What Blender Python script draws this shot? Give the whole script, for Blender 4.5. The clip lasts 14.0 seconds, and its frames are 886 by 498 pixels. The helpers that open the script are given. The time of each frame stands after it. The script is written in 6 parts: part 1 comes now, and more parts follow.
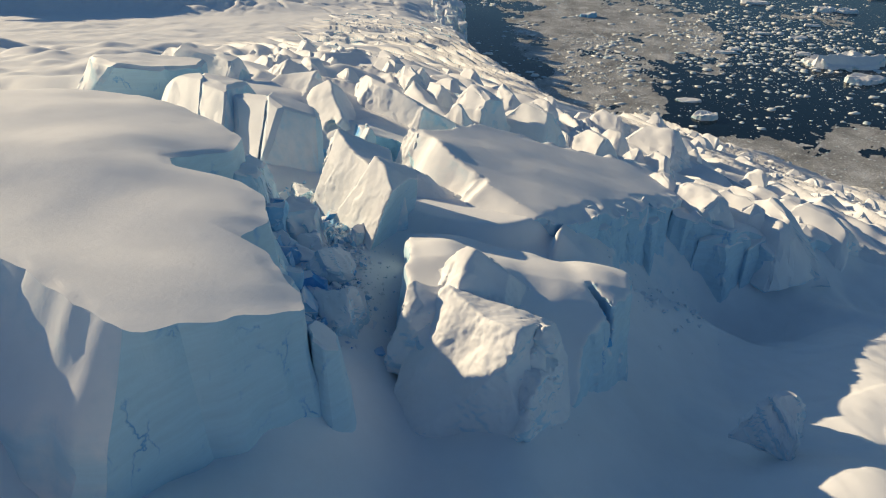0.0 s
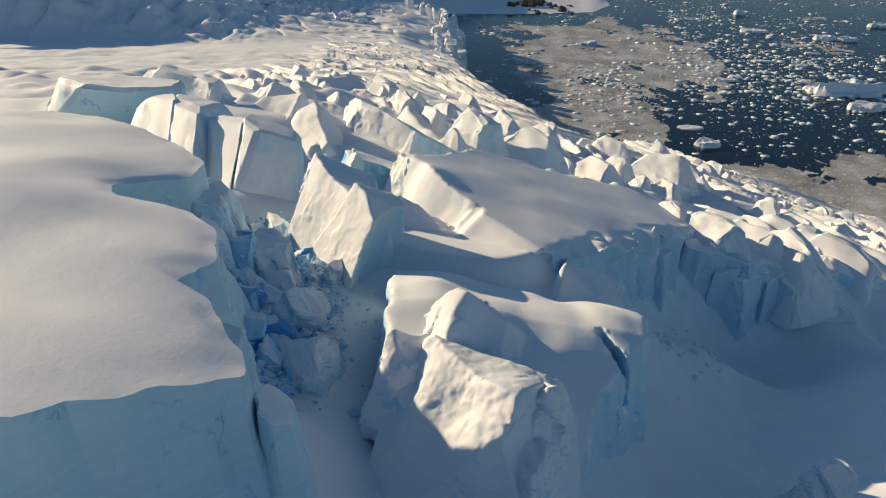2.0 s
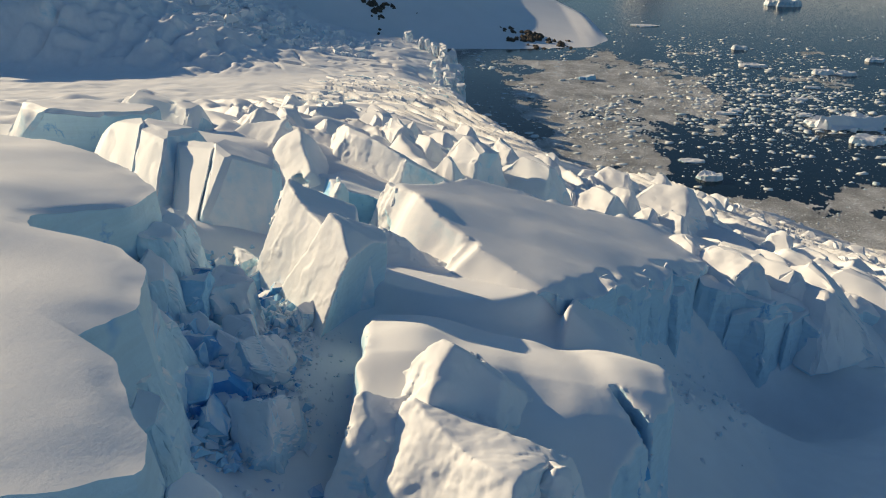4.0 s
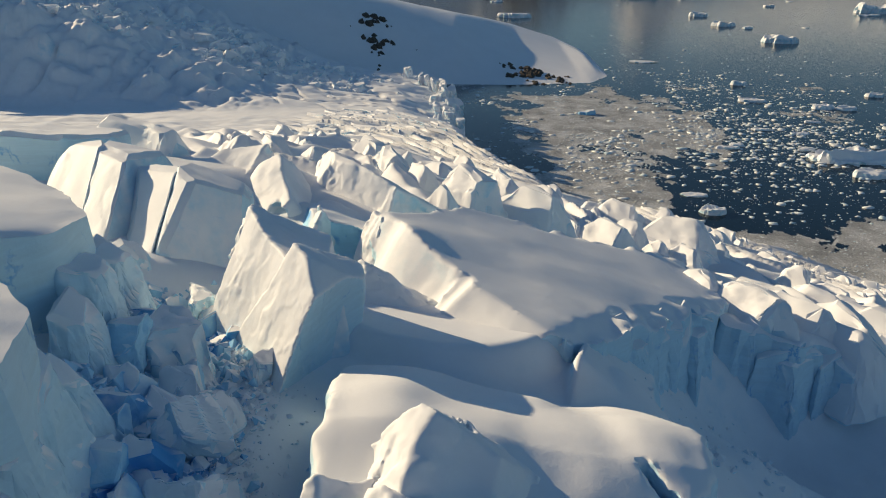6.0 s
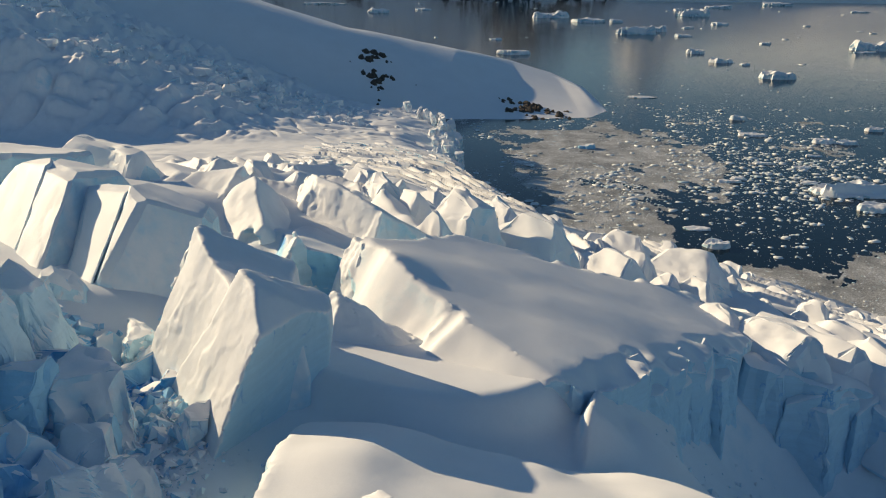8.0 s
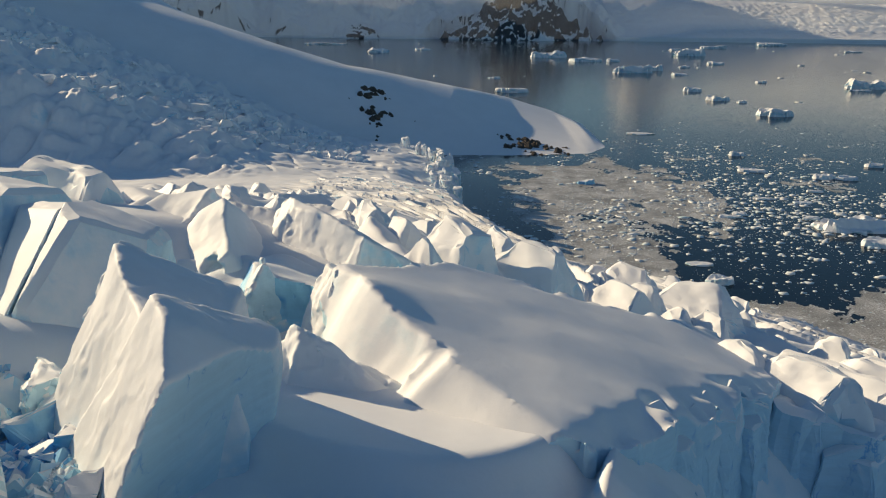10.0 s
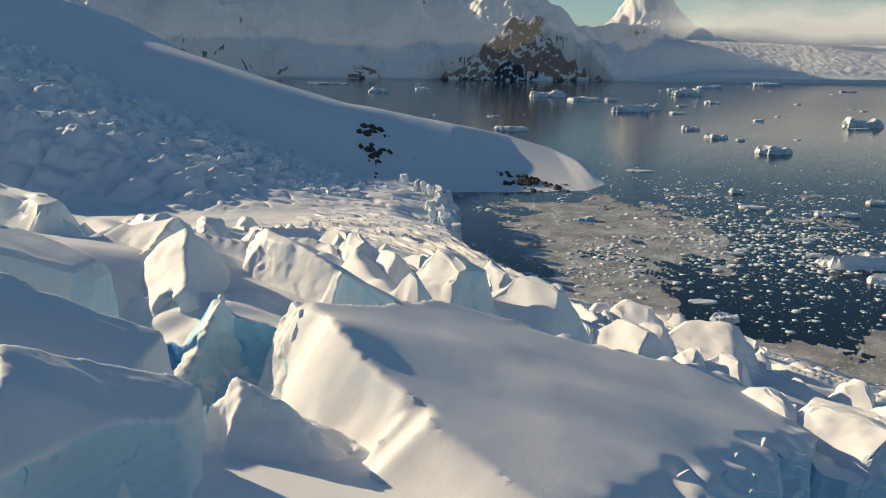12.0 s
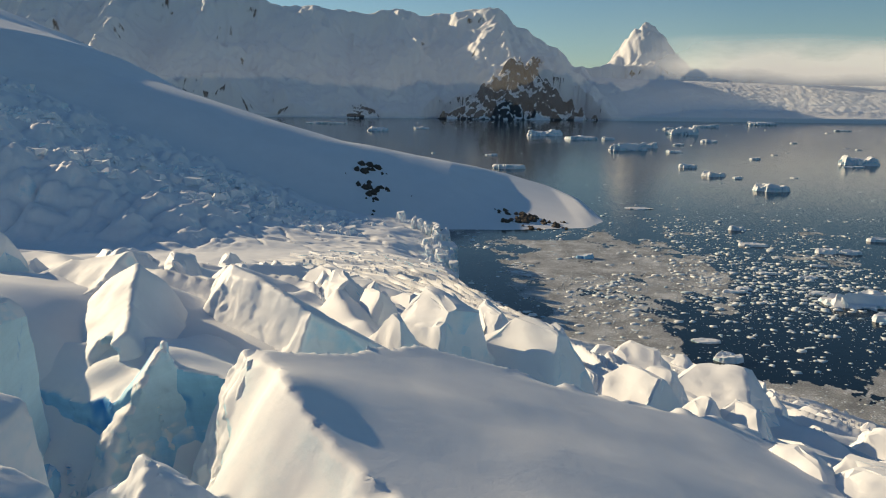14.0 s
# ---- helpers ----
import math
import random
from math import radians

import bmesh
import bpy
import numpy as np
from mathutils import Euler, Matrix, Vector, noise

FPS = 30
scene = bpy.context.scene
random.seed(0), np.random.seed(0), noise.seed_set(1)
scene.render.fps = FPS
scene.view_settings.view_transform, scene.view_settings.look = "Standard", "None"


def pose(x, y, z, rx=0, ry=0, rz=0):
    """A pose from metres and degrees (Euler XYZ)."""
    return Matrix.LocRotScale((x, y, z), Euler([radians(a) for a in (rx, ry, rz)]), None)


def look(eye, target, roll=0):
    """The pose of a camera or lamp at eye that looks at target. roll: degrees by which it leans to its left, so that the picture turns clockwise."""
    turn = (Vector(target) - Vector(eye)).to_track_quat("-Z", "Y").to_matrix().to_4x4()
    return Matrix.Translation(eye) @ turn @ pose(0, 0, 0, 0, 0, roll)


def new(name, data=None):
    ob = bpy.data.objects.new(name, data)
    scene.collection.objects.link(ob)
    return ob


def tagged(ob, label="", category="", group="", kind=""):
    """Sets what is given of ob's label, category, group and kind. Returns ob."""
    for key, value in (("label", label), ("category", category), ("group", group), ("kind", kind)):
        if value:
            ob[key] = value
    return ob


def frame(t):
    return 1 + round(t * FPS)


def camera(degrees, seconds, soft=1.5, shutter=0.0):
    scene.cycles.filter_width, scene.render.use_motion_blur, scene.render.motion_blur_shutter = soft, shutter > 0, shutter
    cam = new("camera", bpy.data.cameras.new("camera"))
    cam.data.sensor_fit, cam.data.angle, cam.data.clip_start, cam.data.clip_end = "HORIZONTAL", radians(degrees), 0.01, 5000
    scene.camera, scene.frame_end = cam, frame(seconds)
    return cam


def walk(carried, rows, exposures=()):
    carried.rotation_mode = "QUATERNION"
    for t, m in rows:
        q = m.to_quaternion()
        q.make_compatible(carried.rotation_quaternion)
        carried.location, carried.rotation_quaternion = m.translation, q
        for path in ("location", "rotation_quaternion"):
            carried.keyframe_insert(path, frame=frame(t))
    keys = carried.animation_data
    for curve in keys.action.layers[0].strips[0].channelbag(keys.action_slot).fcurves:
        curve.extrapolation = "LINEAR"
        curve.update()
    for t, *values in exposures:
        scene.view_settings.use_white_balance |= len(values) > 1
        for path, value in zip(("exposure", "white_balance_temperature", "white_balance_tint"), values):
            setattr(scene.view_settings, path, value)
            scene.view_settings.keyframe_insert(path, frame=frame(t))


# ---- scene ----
cam = camera(64.9, 14.0, soft=1.1)
PATH = [
    (0, (1.834, 5.379, 135.526), (1.79, 7.066, 134.454), 0.8),
    (0.5, (2.007, 6.878, 134.862), (1.962, 8.576, 133.806), 0.7),
    (1, (2.177, 8.414, 134.134), (2.13, 10.123, 133.095), 0.8),
    (1.5, (2.363, 9.96, 133.383), (2.315, 11.679, 132.361), 0.7),
    (2, (2.514, 11.536, 132.576), (2.465, 13.265, 131.572), 0.7),
    (2.5, (2.672, 13.14, 131.767), (2.622, 14.88, 130.783), 0.7),
    (3, (2.838, 14.555, 131.09), (2.788, 16.307, 130.127), 0.7),
    (5.5, (3.579, 22.341, 127.166), (3.523, 24.15, 126.315), 0.6),
    (6, (3.716, 23.883, 126.407), (3.66, 25.703, 125.579), 0.6),
    (6.5, (3.863, 25.403, 125.617), (3.806, 27.233, 124.812), 0.6),
    (7, (4.056, 26.952, 124.837), (3.998, 28.792, 124.056), 0.6),
    (7.5, (4.193, 28.503, 124.047), (4.136, 30.353, 123.288), 0.6),
    (8, (4.378, 30.025, 123.27), (4.319, 31.884, 122.535), 0.6),
    (10.5, (5.213, 37.844, 119.506), (5.153, 39.748, 118.897), 0.6),
    (11, (5.381, 39.451, 118.915), (5.32, 41.363, 118.332), 0.6),
    (11.5, (5.548, 40.964, 118.402), (5.487, 42.883, 117.844), 0.6),
    (12, (5.751, 42.408, 118.013), (5.689, 44.335, 117.481), 0.6),
    (12.5, (5.931, 43.912, 117.622), (5.87, 45.846, 117.116), 0.6),
    (13, (6.099, 45.496, 117.186), (6.039, 47.437, 116.707), 0.6),
    (13.5, (6.283, 46.97, 116.747), (6.223, 48.917, 116.294), 0.6),
    (14, (6.488, 48.441, 116.363), (6.428, 50.394, 115.937), 0.6),
]
import collections

walk(cam, [(t, look(eye, target, roll)) for t, eye, target, roll in PATH],
     exposures=[(0.0, 0.33, 7850, 8), (14.0, 0.33, 7850, 8)])

# ---- light: low sun from the left, a little ahead ----
SUN_DIR = Vector((-0.80, 0.52, 0.295)).normalized()
SUN_EL = math.asin(SUN_DIR.z)
SUN_AZ = math.atan2(SUN_DIR.x, SUN_DIR.y)

world = bpy.data.worlds.new("sky")
scene.world = world
world.use_nodes = True
wn, wl = world.node_tree.nodes, world.node_tree.links
bg = wn["Background"]
sky = wn.new("ShaderNodeTexSky")
sky.sky_type, sky.sun_disc = "NISHITA", False
sky.sun_elevation, sky.sun_rotation = SUN_EL, SUN_AZ
sky.altitude, sky.air_density, sky.dust_density, sky.ozone_density = 100, 1.0, 0.1, 4.5
tone = wn.new("ShaderNodeMix")
tone.data_type, tone.blend_type = "RGBA", "MULTIPLY"
tone.inputs["Factor"].default_value, tone.inputs[7].default_value = 1.0, (0.80, 0.955, 1.03, 1)
wl.new(sky.outputs[0], tone.inputs[6])
wl.new(tone.outputs[2], bg.inputs[0])
bg.inputs[1].default_value = 0.075
sun = new("sun", bpy.data.lights.new("sun", "SUN"))
sun.data.energy, sun.data.angle, sun.data.color = 4.05, radians(0.53), (1.0, 0.87, 0.67)
sun.rotation_euler = SUN_DIR.to_track_quat("Z", "Y").to_euler()


# ---- small tools ----
def smooth(a, b, v):
    u = np.clip((np.asarray(v, float) - a) / (b - a), 0, 1)
    return u * u * (3 - 2 * u)


LATTICE = np.random.RandomState(7).rand(256, 256)


def vnoise(x, y, seed=0):
    """Smooth value noise in -1..1 over a plane."""
    x, y = np.asarray(x, float) + seed * 17.31, np.asarray(y, float) + seed * 9.73
    xi, yi = np.floor(x).astype(int), np.floor(y).astype(int)
    u, v = x - xi, y - yi
    u, v = u * u * u * (u * (u * 6 - 15) + 10), v * v * v * (v * (v * 6 - 15) + 10)
    g = lambda i, j: LATTICE[(xi + i) & 255, (yi + j) & 255]
    return 2 * ((g(0, 0) * (1 - u) + g(1, 0) * u) * (1 - v) + (g(0, 1) * (1 - u) + g(1, 1) * u) * v) - 1


def fbm(x, y, octaves=4, seed=0, gain=0.5):
    total, amp = 0, 1.0
    for k in range(octaves):
        total = total + amp * vnoise(x * 2 ** k, y * 2 ** k, seed + 3 * k)
        amp *= gain
    return total


def ridged(x, y, octaves=4, seed=0):
    total, amp = 0, 1.0
    for k in range(octaves):
        total = total + amp * (1 - np.abs(vnoise(x * 2 ** k, y * 2 ** k, seed + 5 * k)) * 2)
        amp *= 0.5
    return total


def mesh_object(name, verts, faces, material, parent=None, shade=True):
    me = bpy.data.meshes.new(name)
    me.from_pydata([tuple(v) for v in verts], [], faces)
    me.validate()
    if shade:
        me.polygons.foreach_set("use_smooth", [True] * len(me.polygons))
    for m in (material if isinstance(material, (list, tuple)) else [material]):
        me.materials.append(m)
    if shade:
        me.set_sharp_from_angle(angle=radians(27))
    ob = new(name, me)
    ob.parent = parent
    return ob


def grid_object(name, X, Y, Z, material, keep=None):
    """A sheet from three arrays of one shape; keep masks out cells."""
    n, m = X.shape
    me = bpy.data.meshes.new(name)
    idx = np.arange(n * m).reshape(n, m)
    quads = np.stack([idx[:-1, :-1], idx[:-1, 1:], idx[1:, 1:], idx[1:, :-1]], -1)
    if keep is not None:
        quads = quads[keep]
    quads = quads.reshape(-1, 4)
    me.vertices.add(n * m)
    me.vertices.foreach_set("co", np.stack([X, Y, Z], -1).astype(np.float32).ravel())
    me.loops.add(quads.size)
    me.loops.foreach_set("vertex_index", quads.astype(np.int32).ravel())
    me.polygons.add(len(quads))
    me.polygons.foreach_set("loop_start", np.arange(0, quads.size, 4, dtype=np.int32))
    me.polygons.foreach_set("use_smooth", np.ones(len(quads), bool))
    me.update(calc_edges=True)
    me.materials.append(material)
    return new(name, me)


# ---- materials ----
def material(name):
    m = bpy.data.materials.new(name)
    m.use_nodes = True
    n, l = m.node_tree.nodes, m.node_tree.links
    return m, n, l, n["Principled BSDF"]


def node_noise(n, l, scale, detail=4, rough=0.55, coord=None, kind="ShaderNodeTexNoise"):
    t = n.new(kind)
    t.inputs["Scale"].default_value = scale
    t.inputs["Detail"].default_value = detail
    t.inputs["Roughness"].default_value = rough
    if coord is not None:
        l.new(coord, t.inputs["Vector"])
    return t


def ramp(n, l, source, stops):
    r = n.new("ShaderNodeValToRGB")
    while len(r.color_ramp.elements) < len(stops):
        r.color_ramp.elements.new(0.5)
    for e, (p, c) in zip(r.color_ramp.elements, stops):
        e.position = p
        e.color = (*c, 1) if isinstance(c, tuple) else (c, c, c, 1)
    l.new(source, r.inputs[0])
    return r


def mix(n, l, fac, a, b):
    x = n.new("ShaderNodeMix")
    x.data_type = "RGBA"
    for sock, v in ((x.inputs["Factor"], fac), (x.inputs[6], a), (x.inputs[7], b)):
        if isinstance(v, tuple):
            sock.default_value = (*v, 1)
        elif isinstance(v, (int, float)):
            sock.default_value = v
        else:
            l.new(v, sock)
    return x.outputs[2]


def math_node(n, l, op, a, b=0.0, clamp=False):
    x = n.new("ShaderNodeMath")
    x.operation, x.use_clamp = op, clamp
    for sock, v in zip(x.inputs, (a, b)):
        if isinstance(v, (int, float)):
            sock.default_value = v
        else:
            l.new(v, sock)
    return x.outputs[0]


def bump(n, l, height, strength, distance, into):
    b = n.new("ShaderNodeBump")
    b.inputs["Strength"].default_value, b.inputs["Distance"].default_value = strength, distance
    l.new(height, b.inputs["Height"])
    l.new(b.outputs[0], into)
    return b


def snow_ice(name, snow=(0.87, 0.87, 0.88), ice=(0.54, 0.76, 0.86), deep=(0.07, 0.40, 0.72), lo=0.30, hi=0.62, grain=1.0, blue=0.68, crack=0.03):
    """Wind-packed snow where the surface lies flat; layered, cracked glacier ice where it is steep."""
    m, n, l, p = material(name)
    geo = n.new("ShaderNodeNewGeometry")
    pos = geo.outputs["Position"]
    sep = n.new("ShaderNodeSeparateXYZ")
    l.new(geo.outputs["Normal"], sep.inputs[0])
    big = node_noise(n, l, 0.35 * grain, 5, 0.6, pos)
    fine = node_noise(n, l, 2.6 * grain, 8, 0.70, pos)
    up = math_node(n, l, "ADD", sep.outputs["Z"], math_node(n, l, "MULTIPLY", math_node(n, l, "SUBTRACT", big.outputs[0], 0.5), 0.5))
    flat = n.new("ShaderNodeMapRange")
    flat.interpolation_type = "SMOOTHSTEP"
    flat.inputs[1].default_value, flat.inputs[2].default_value = lo, hi
    l.new(up, flat.inputs[0])
    tint = ramp(n, l, big.outputs[0], [(0.3, tuple(c * 0.95 for c in snow)), (0.7, snow)])
    # ice: thin layers along the height, a little dense blue, thin blue cracks
    mp = n.new("ShaderNodeMapping")
    mp.inputs["Scale"].default_value = (0.25, 0.25, 2.2)
    l.new(pos, mp.inputs[0])
    layers = node_noise(n, l, 1.0 * grain, 5, 0.65, mp.outputs[0])
    pale = ramp(n, l, layers.outputs[0], [(0.32, tuple(c * 0.90 for c in ice)), (0.66, ice)])
    warp = node_noise(n, l, 0.5 * grain, 4, 0.6, pos)
    bent = n.new("ShaderNodeVectorMath")
    bent.operation = "MULTIPLY_ADD"
    l.new(warp.outputs["Color"], bent.inputs[0])
    bent.inputs[1].default_value = (2.2 / grain,) * 3
    l.new(pos, bent.inputs[2])
    tall = n.new("ShaderNodeMapping")
    tall.inputs["Scale"].default_value = (1.0, 1.0, 0.38)
    l.new(bent.outputs[0], tall.inputs[0])
    cells = n.new("ShaderNodeTexVoronoi")
    cells.feature = "DISTANCE_TO_EDGE"
    cells.inputs["Scale"].default_value = 0.42 * grain
    l.new(tall.outputs[0], cells.inputs["Vector"])
    plates = n.new("ShaderNodeTexVoronoi")
    plates.inputs["Scale"].default_value = 0.9 * grain
    l.new(tall.outputs[0], plates.inputs["Vector"])
    some = ramp(n, l, big.outputs[0], [(0.54, 0.0), (0.66, 0.8)])
    thin = ramp(n, l, cells.outputs["Distance"], [(0.0, 1.0), (crack, 0.0)])
    line = math_node(n, l, "MULTIPLY", thin.outputs[0], some.outputs[0])
    vein = node_noise(n, l, 0.22 * grain, 3, 0.7, pos)
    veins = ramp(n, l, vein.outputs[0], [(blue, 0.0), (blue + 0.12, 1.0)])
    dense = math_node(n, l, "MAXIMUM", veins.outputs[0], line)
    icy = mix(n, l, dense, pale.outputs[0], deep)
    l.new(mix(n, l, flat.outputs[0], icy, tint.outputs[0]), p.inputs["Base Color"])
    p.inputs["Roughness"].default_value = 0.62
    p.inputs["Specular IOR Level"].default_value = 0.25
    soft = math_node(n, l, "ADD", math_node(n, l, "MULTIPLY", big.outputs[0], 0.14), math_node(n, l, "MULTIPLY", fine.outputs[0], 0.07))
    crust = node_noise(n, l, 9.0 * grain, 4, 0.7, pos)
    soft = math_node(n, l, "ADD", soft, math_node(n, l, "MULTIPLY", crust.outputs[0], 0.012))
    hard = math_node(n, l, "ADD", soft, math_node(n, l, "MULTIPLY", plates.outputs["Distance"], 0.36))
    hard = math_node(n, l, "SUBTRACT", hard, math_node(n, l, "MULTIPLY", line, 0.35))
    height = math_node(n, l, "ADD", math_node(n, l, "MULTIPLY", soft, flat.outputs[0]), math_node(n, l, "MULTIPLY", hard, math_node(n, l, "SUBTRACT", 1.0, flat.outputs[0])))
    bump(n, l, height, 0.5, 0.42 / grain, p.inputs["Normal"])
    return m


SNOW_ICE = snow_ice("snow_and_ice")
BLUE_ICE = snow_ice("blue_glacier_ice", ice=(0.32, 0.64, 0.84), deep=(0.05, 0.35, 0.70), lo=0.55, hi=0.95, blue=0.50, crack=0.10)
PALE_BLUE = snow_ice("pale_blue_ice", ice=(0.30, 0.66, 0.86), deep=(0.03, 0.32, 0.72), lo=0.62, hi=0.9, blue=0.54, crack=0.05)
CRUST = snow_ice("crusted_snow", lo=-0.15, hi=0.22, grain=1.4, blue=0.72)
DEEP_ICE = snow_ice("clear_deep_ice", snow=(0.20, 0.55, 0.80), ice=(0.12, 0.48, 0.78), deep=(0.03, 0.28, 0.62), lo=0.8, hi=1.2, blue=0.50)
BERG_ICE = snow_ice("berg_ice", lo=0.05, hi=0.35, grain=0.4, blue=0.70)
SNOW_BROKEN = snow_ice("broken_snow", lo=-0.35, hi=0.15, grain=0.6, blue=0.74)
SNOW_FAR = snow_ice("far_snow", grain=0.12, lo=0.35, hi=0.6, blue=0.62)


def rock_material():
    m, n, l, p = material("dark_rock")
    pos = n.new("ShaderNodeNewGeometry").outputs["Position"]
    a = node_noise(n, l, 0.6, 6, 0.7, pos)
    c = ramp(n, l, a.outputs[0], [(0.3, (0.03, 0.025, 0.022)), (0.55, (0.10, 0.075, 0.055)), (0.75, (0.19, 0.15, 0.11))])
    l.new(c.outputs[0], p.inputs["Base Color"])
    p.inputs["Roughness"].default_value = 0.9
    bump(n, l, a.outputs[0], 0.8, 0.6, p.inputs["Normal"])
    return m


ROCK = rock_material()


def water_material():
    """Dark cold sea with calm gloss; a skin of slush and ground ice lies over part of it."""
    m, n, l, p = material("cold_sea")
    pos = n.new("ShaderNodeNewGeometry").outputs["Position"]
    p.inputs["Base Color"].default_value = (0.004, 0.012, 0.020, 1)
    p.inputs["Roughness"].default_value = 0.10
    p.inputs["IOR"].default_value = 1.33
    rip = node_noise(n, l, 0.35, 4, 0.6, pos)
    bump(n, l, rip.outputs[0], 0.22, 0.4, p.inputs["Normal"])
    return m


WATER = water_material()

# ---- sea ----
SEA_R = 4900.0
ring = [0, 200, 500, 1000, 2000, 3500, SEA_R]
vs, fs = [(0, 300, 0)], []
for i, r in enumerate(ring[1:]):
    for k in range(96):
        a = 2 * math.pi * k / 96
        vs.append((r * math.cos(a), 300 + r * math.sin(a), 0))
for k in range(96):
    fs.append((0, 1 + k, 1 + (k + 1) % 96))
for i in range(len(ring) - 2):
    b0, b1 = 1 + 96 * i, 1 + 96 * (i + 1)
    for k in range(96):
        fs.append((b0 + k, b1 + k, b1 + (k + 1) % 96, b0 + (k + 1) % 96))
tagged(mesh_object("water", vs, fs, WATER), "dark calm polar sea with slush and brash ice", "sea", kind="structure")


# ---- glacier ground ----
FALL_Y = np.arange(-60, 901.0)
FALL_Z = np.interp(FALL_Y, [-60, 10, 50, 100, 135, 190, 240, 300, 370, 440, 520, 900], [141, 125, 115, 103.5, 96, 81, 67, 54.5, 42, 30, 25, 25])
KERN = np.exp(-(np.arange(-30, 31) / 12.0) ** 2)
FALL_Z = np.convolve(np.pad(FALL_Z, 30, mode="edge"), KERN / KERN.sum(), "valid")


def slope(x, y):
    """The glacier's mean surface: it falls away from the camera and to the right."""
    return np.interp(y, FALL_Y, FALL_Z) - 0.30 * 8 * np.logaddexp(0, (np.asarray(x, float) + 22) / 8)


COAST = [(420, 120), (300, 215), (182, 270), (159, 264), (131, 290), (108, 287), (93, 288), (80, 284), (66, 272), (53, 236), (42, 222), (35, 224), (31, 248), (22, 286), (12, 314),
         (3, 362), (-3, 420), (-8, 480), (-13, 545), (-28, 574), (-50, 600), (-95, 622), (-160, 640), (-400, 700), (-900, 800)]


def coast_distance(x, y):
    """Metres inland of the glacier's sea front (minus: out at sea)."""
    x, y = np.asarray(x, float), np.asarray(y, float)
    best, side = np.full(x.shape, 1e9), np.zeros(x.shape)
    for (ax, ay), (bx, by) in zip(COAST, COAST[1:]):
        ux, uy = bx - ax, by - ay
        t = np.clip(((x - ax) * ux + (y - ay) * uy) / (ux * ux + uy * uy), 0, 1)
        dx, dy = x - ax - t * ux, y - ay - t * uy
        d = np.hypot(dx, dy)
        s = ux * dy - uy * dx
        near = d < best
        best, side = np.where(near, d, best), np.where(near, s, side)
    return np.where(side > 0, best, -best)


def trough(x, y, ax, ay, bx, by, half, depth):
    """A snowy valley between ice masses along a line."""
    ux, uy = bx - ax, by - ay
    t = np.clip(((x - ax) * ux + (y - ay) * uy) / (ux * ux + uy * uy), 0, 1)
    d = np.hypot(x - ax - t * ux, y - ay - t * uy)
    return depth * np.exp(-(d / half) ** 2)


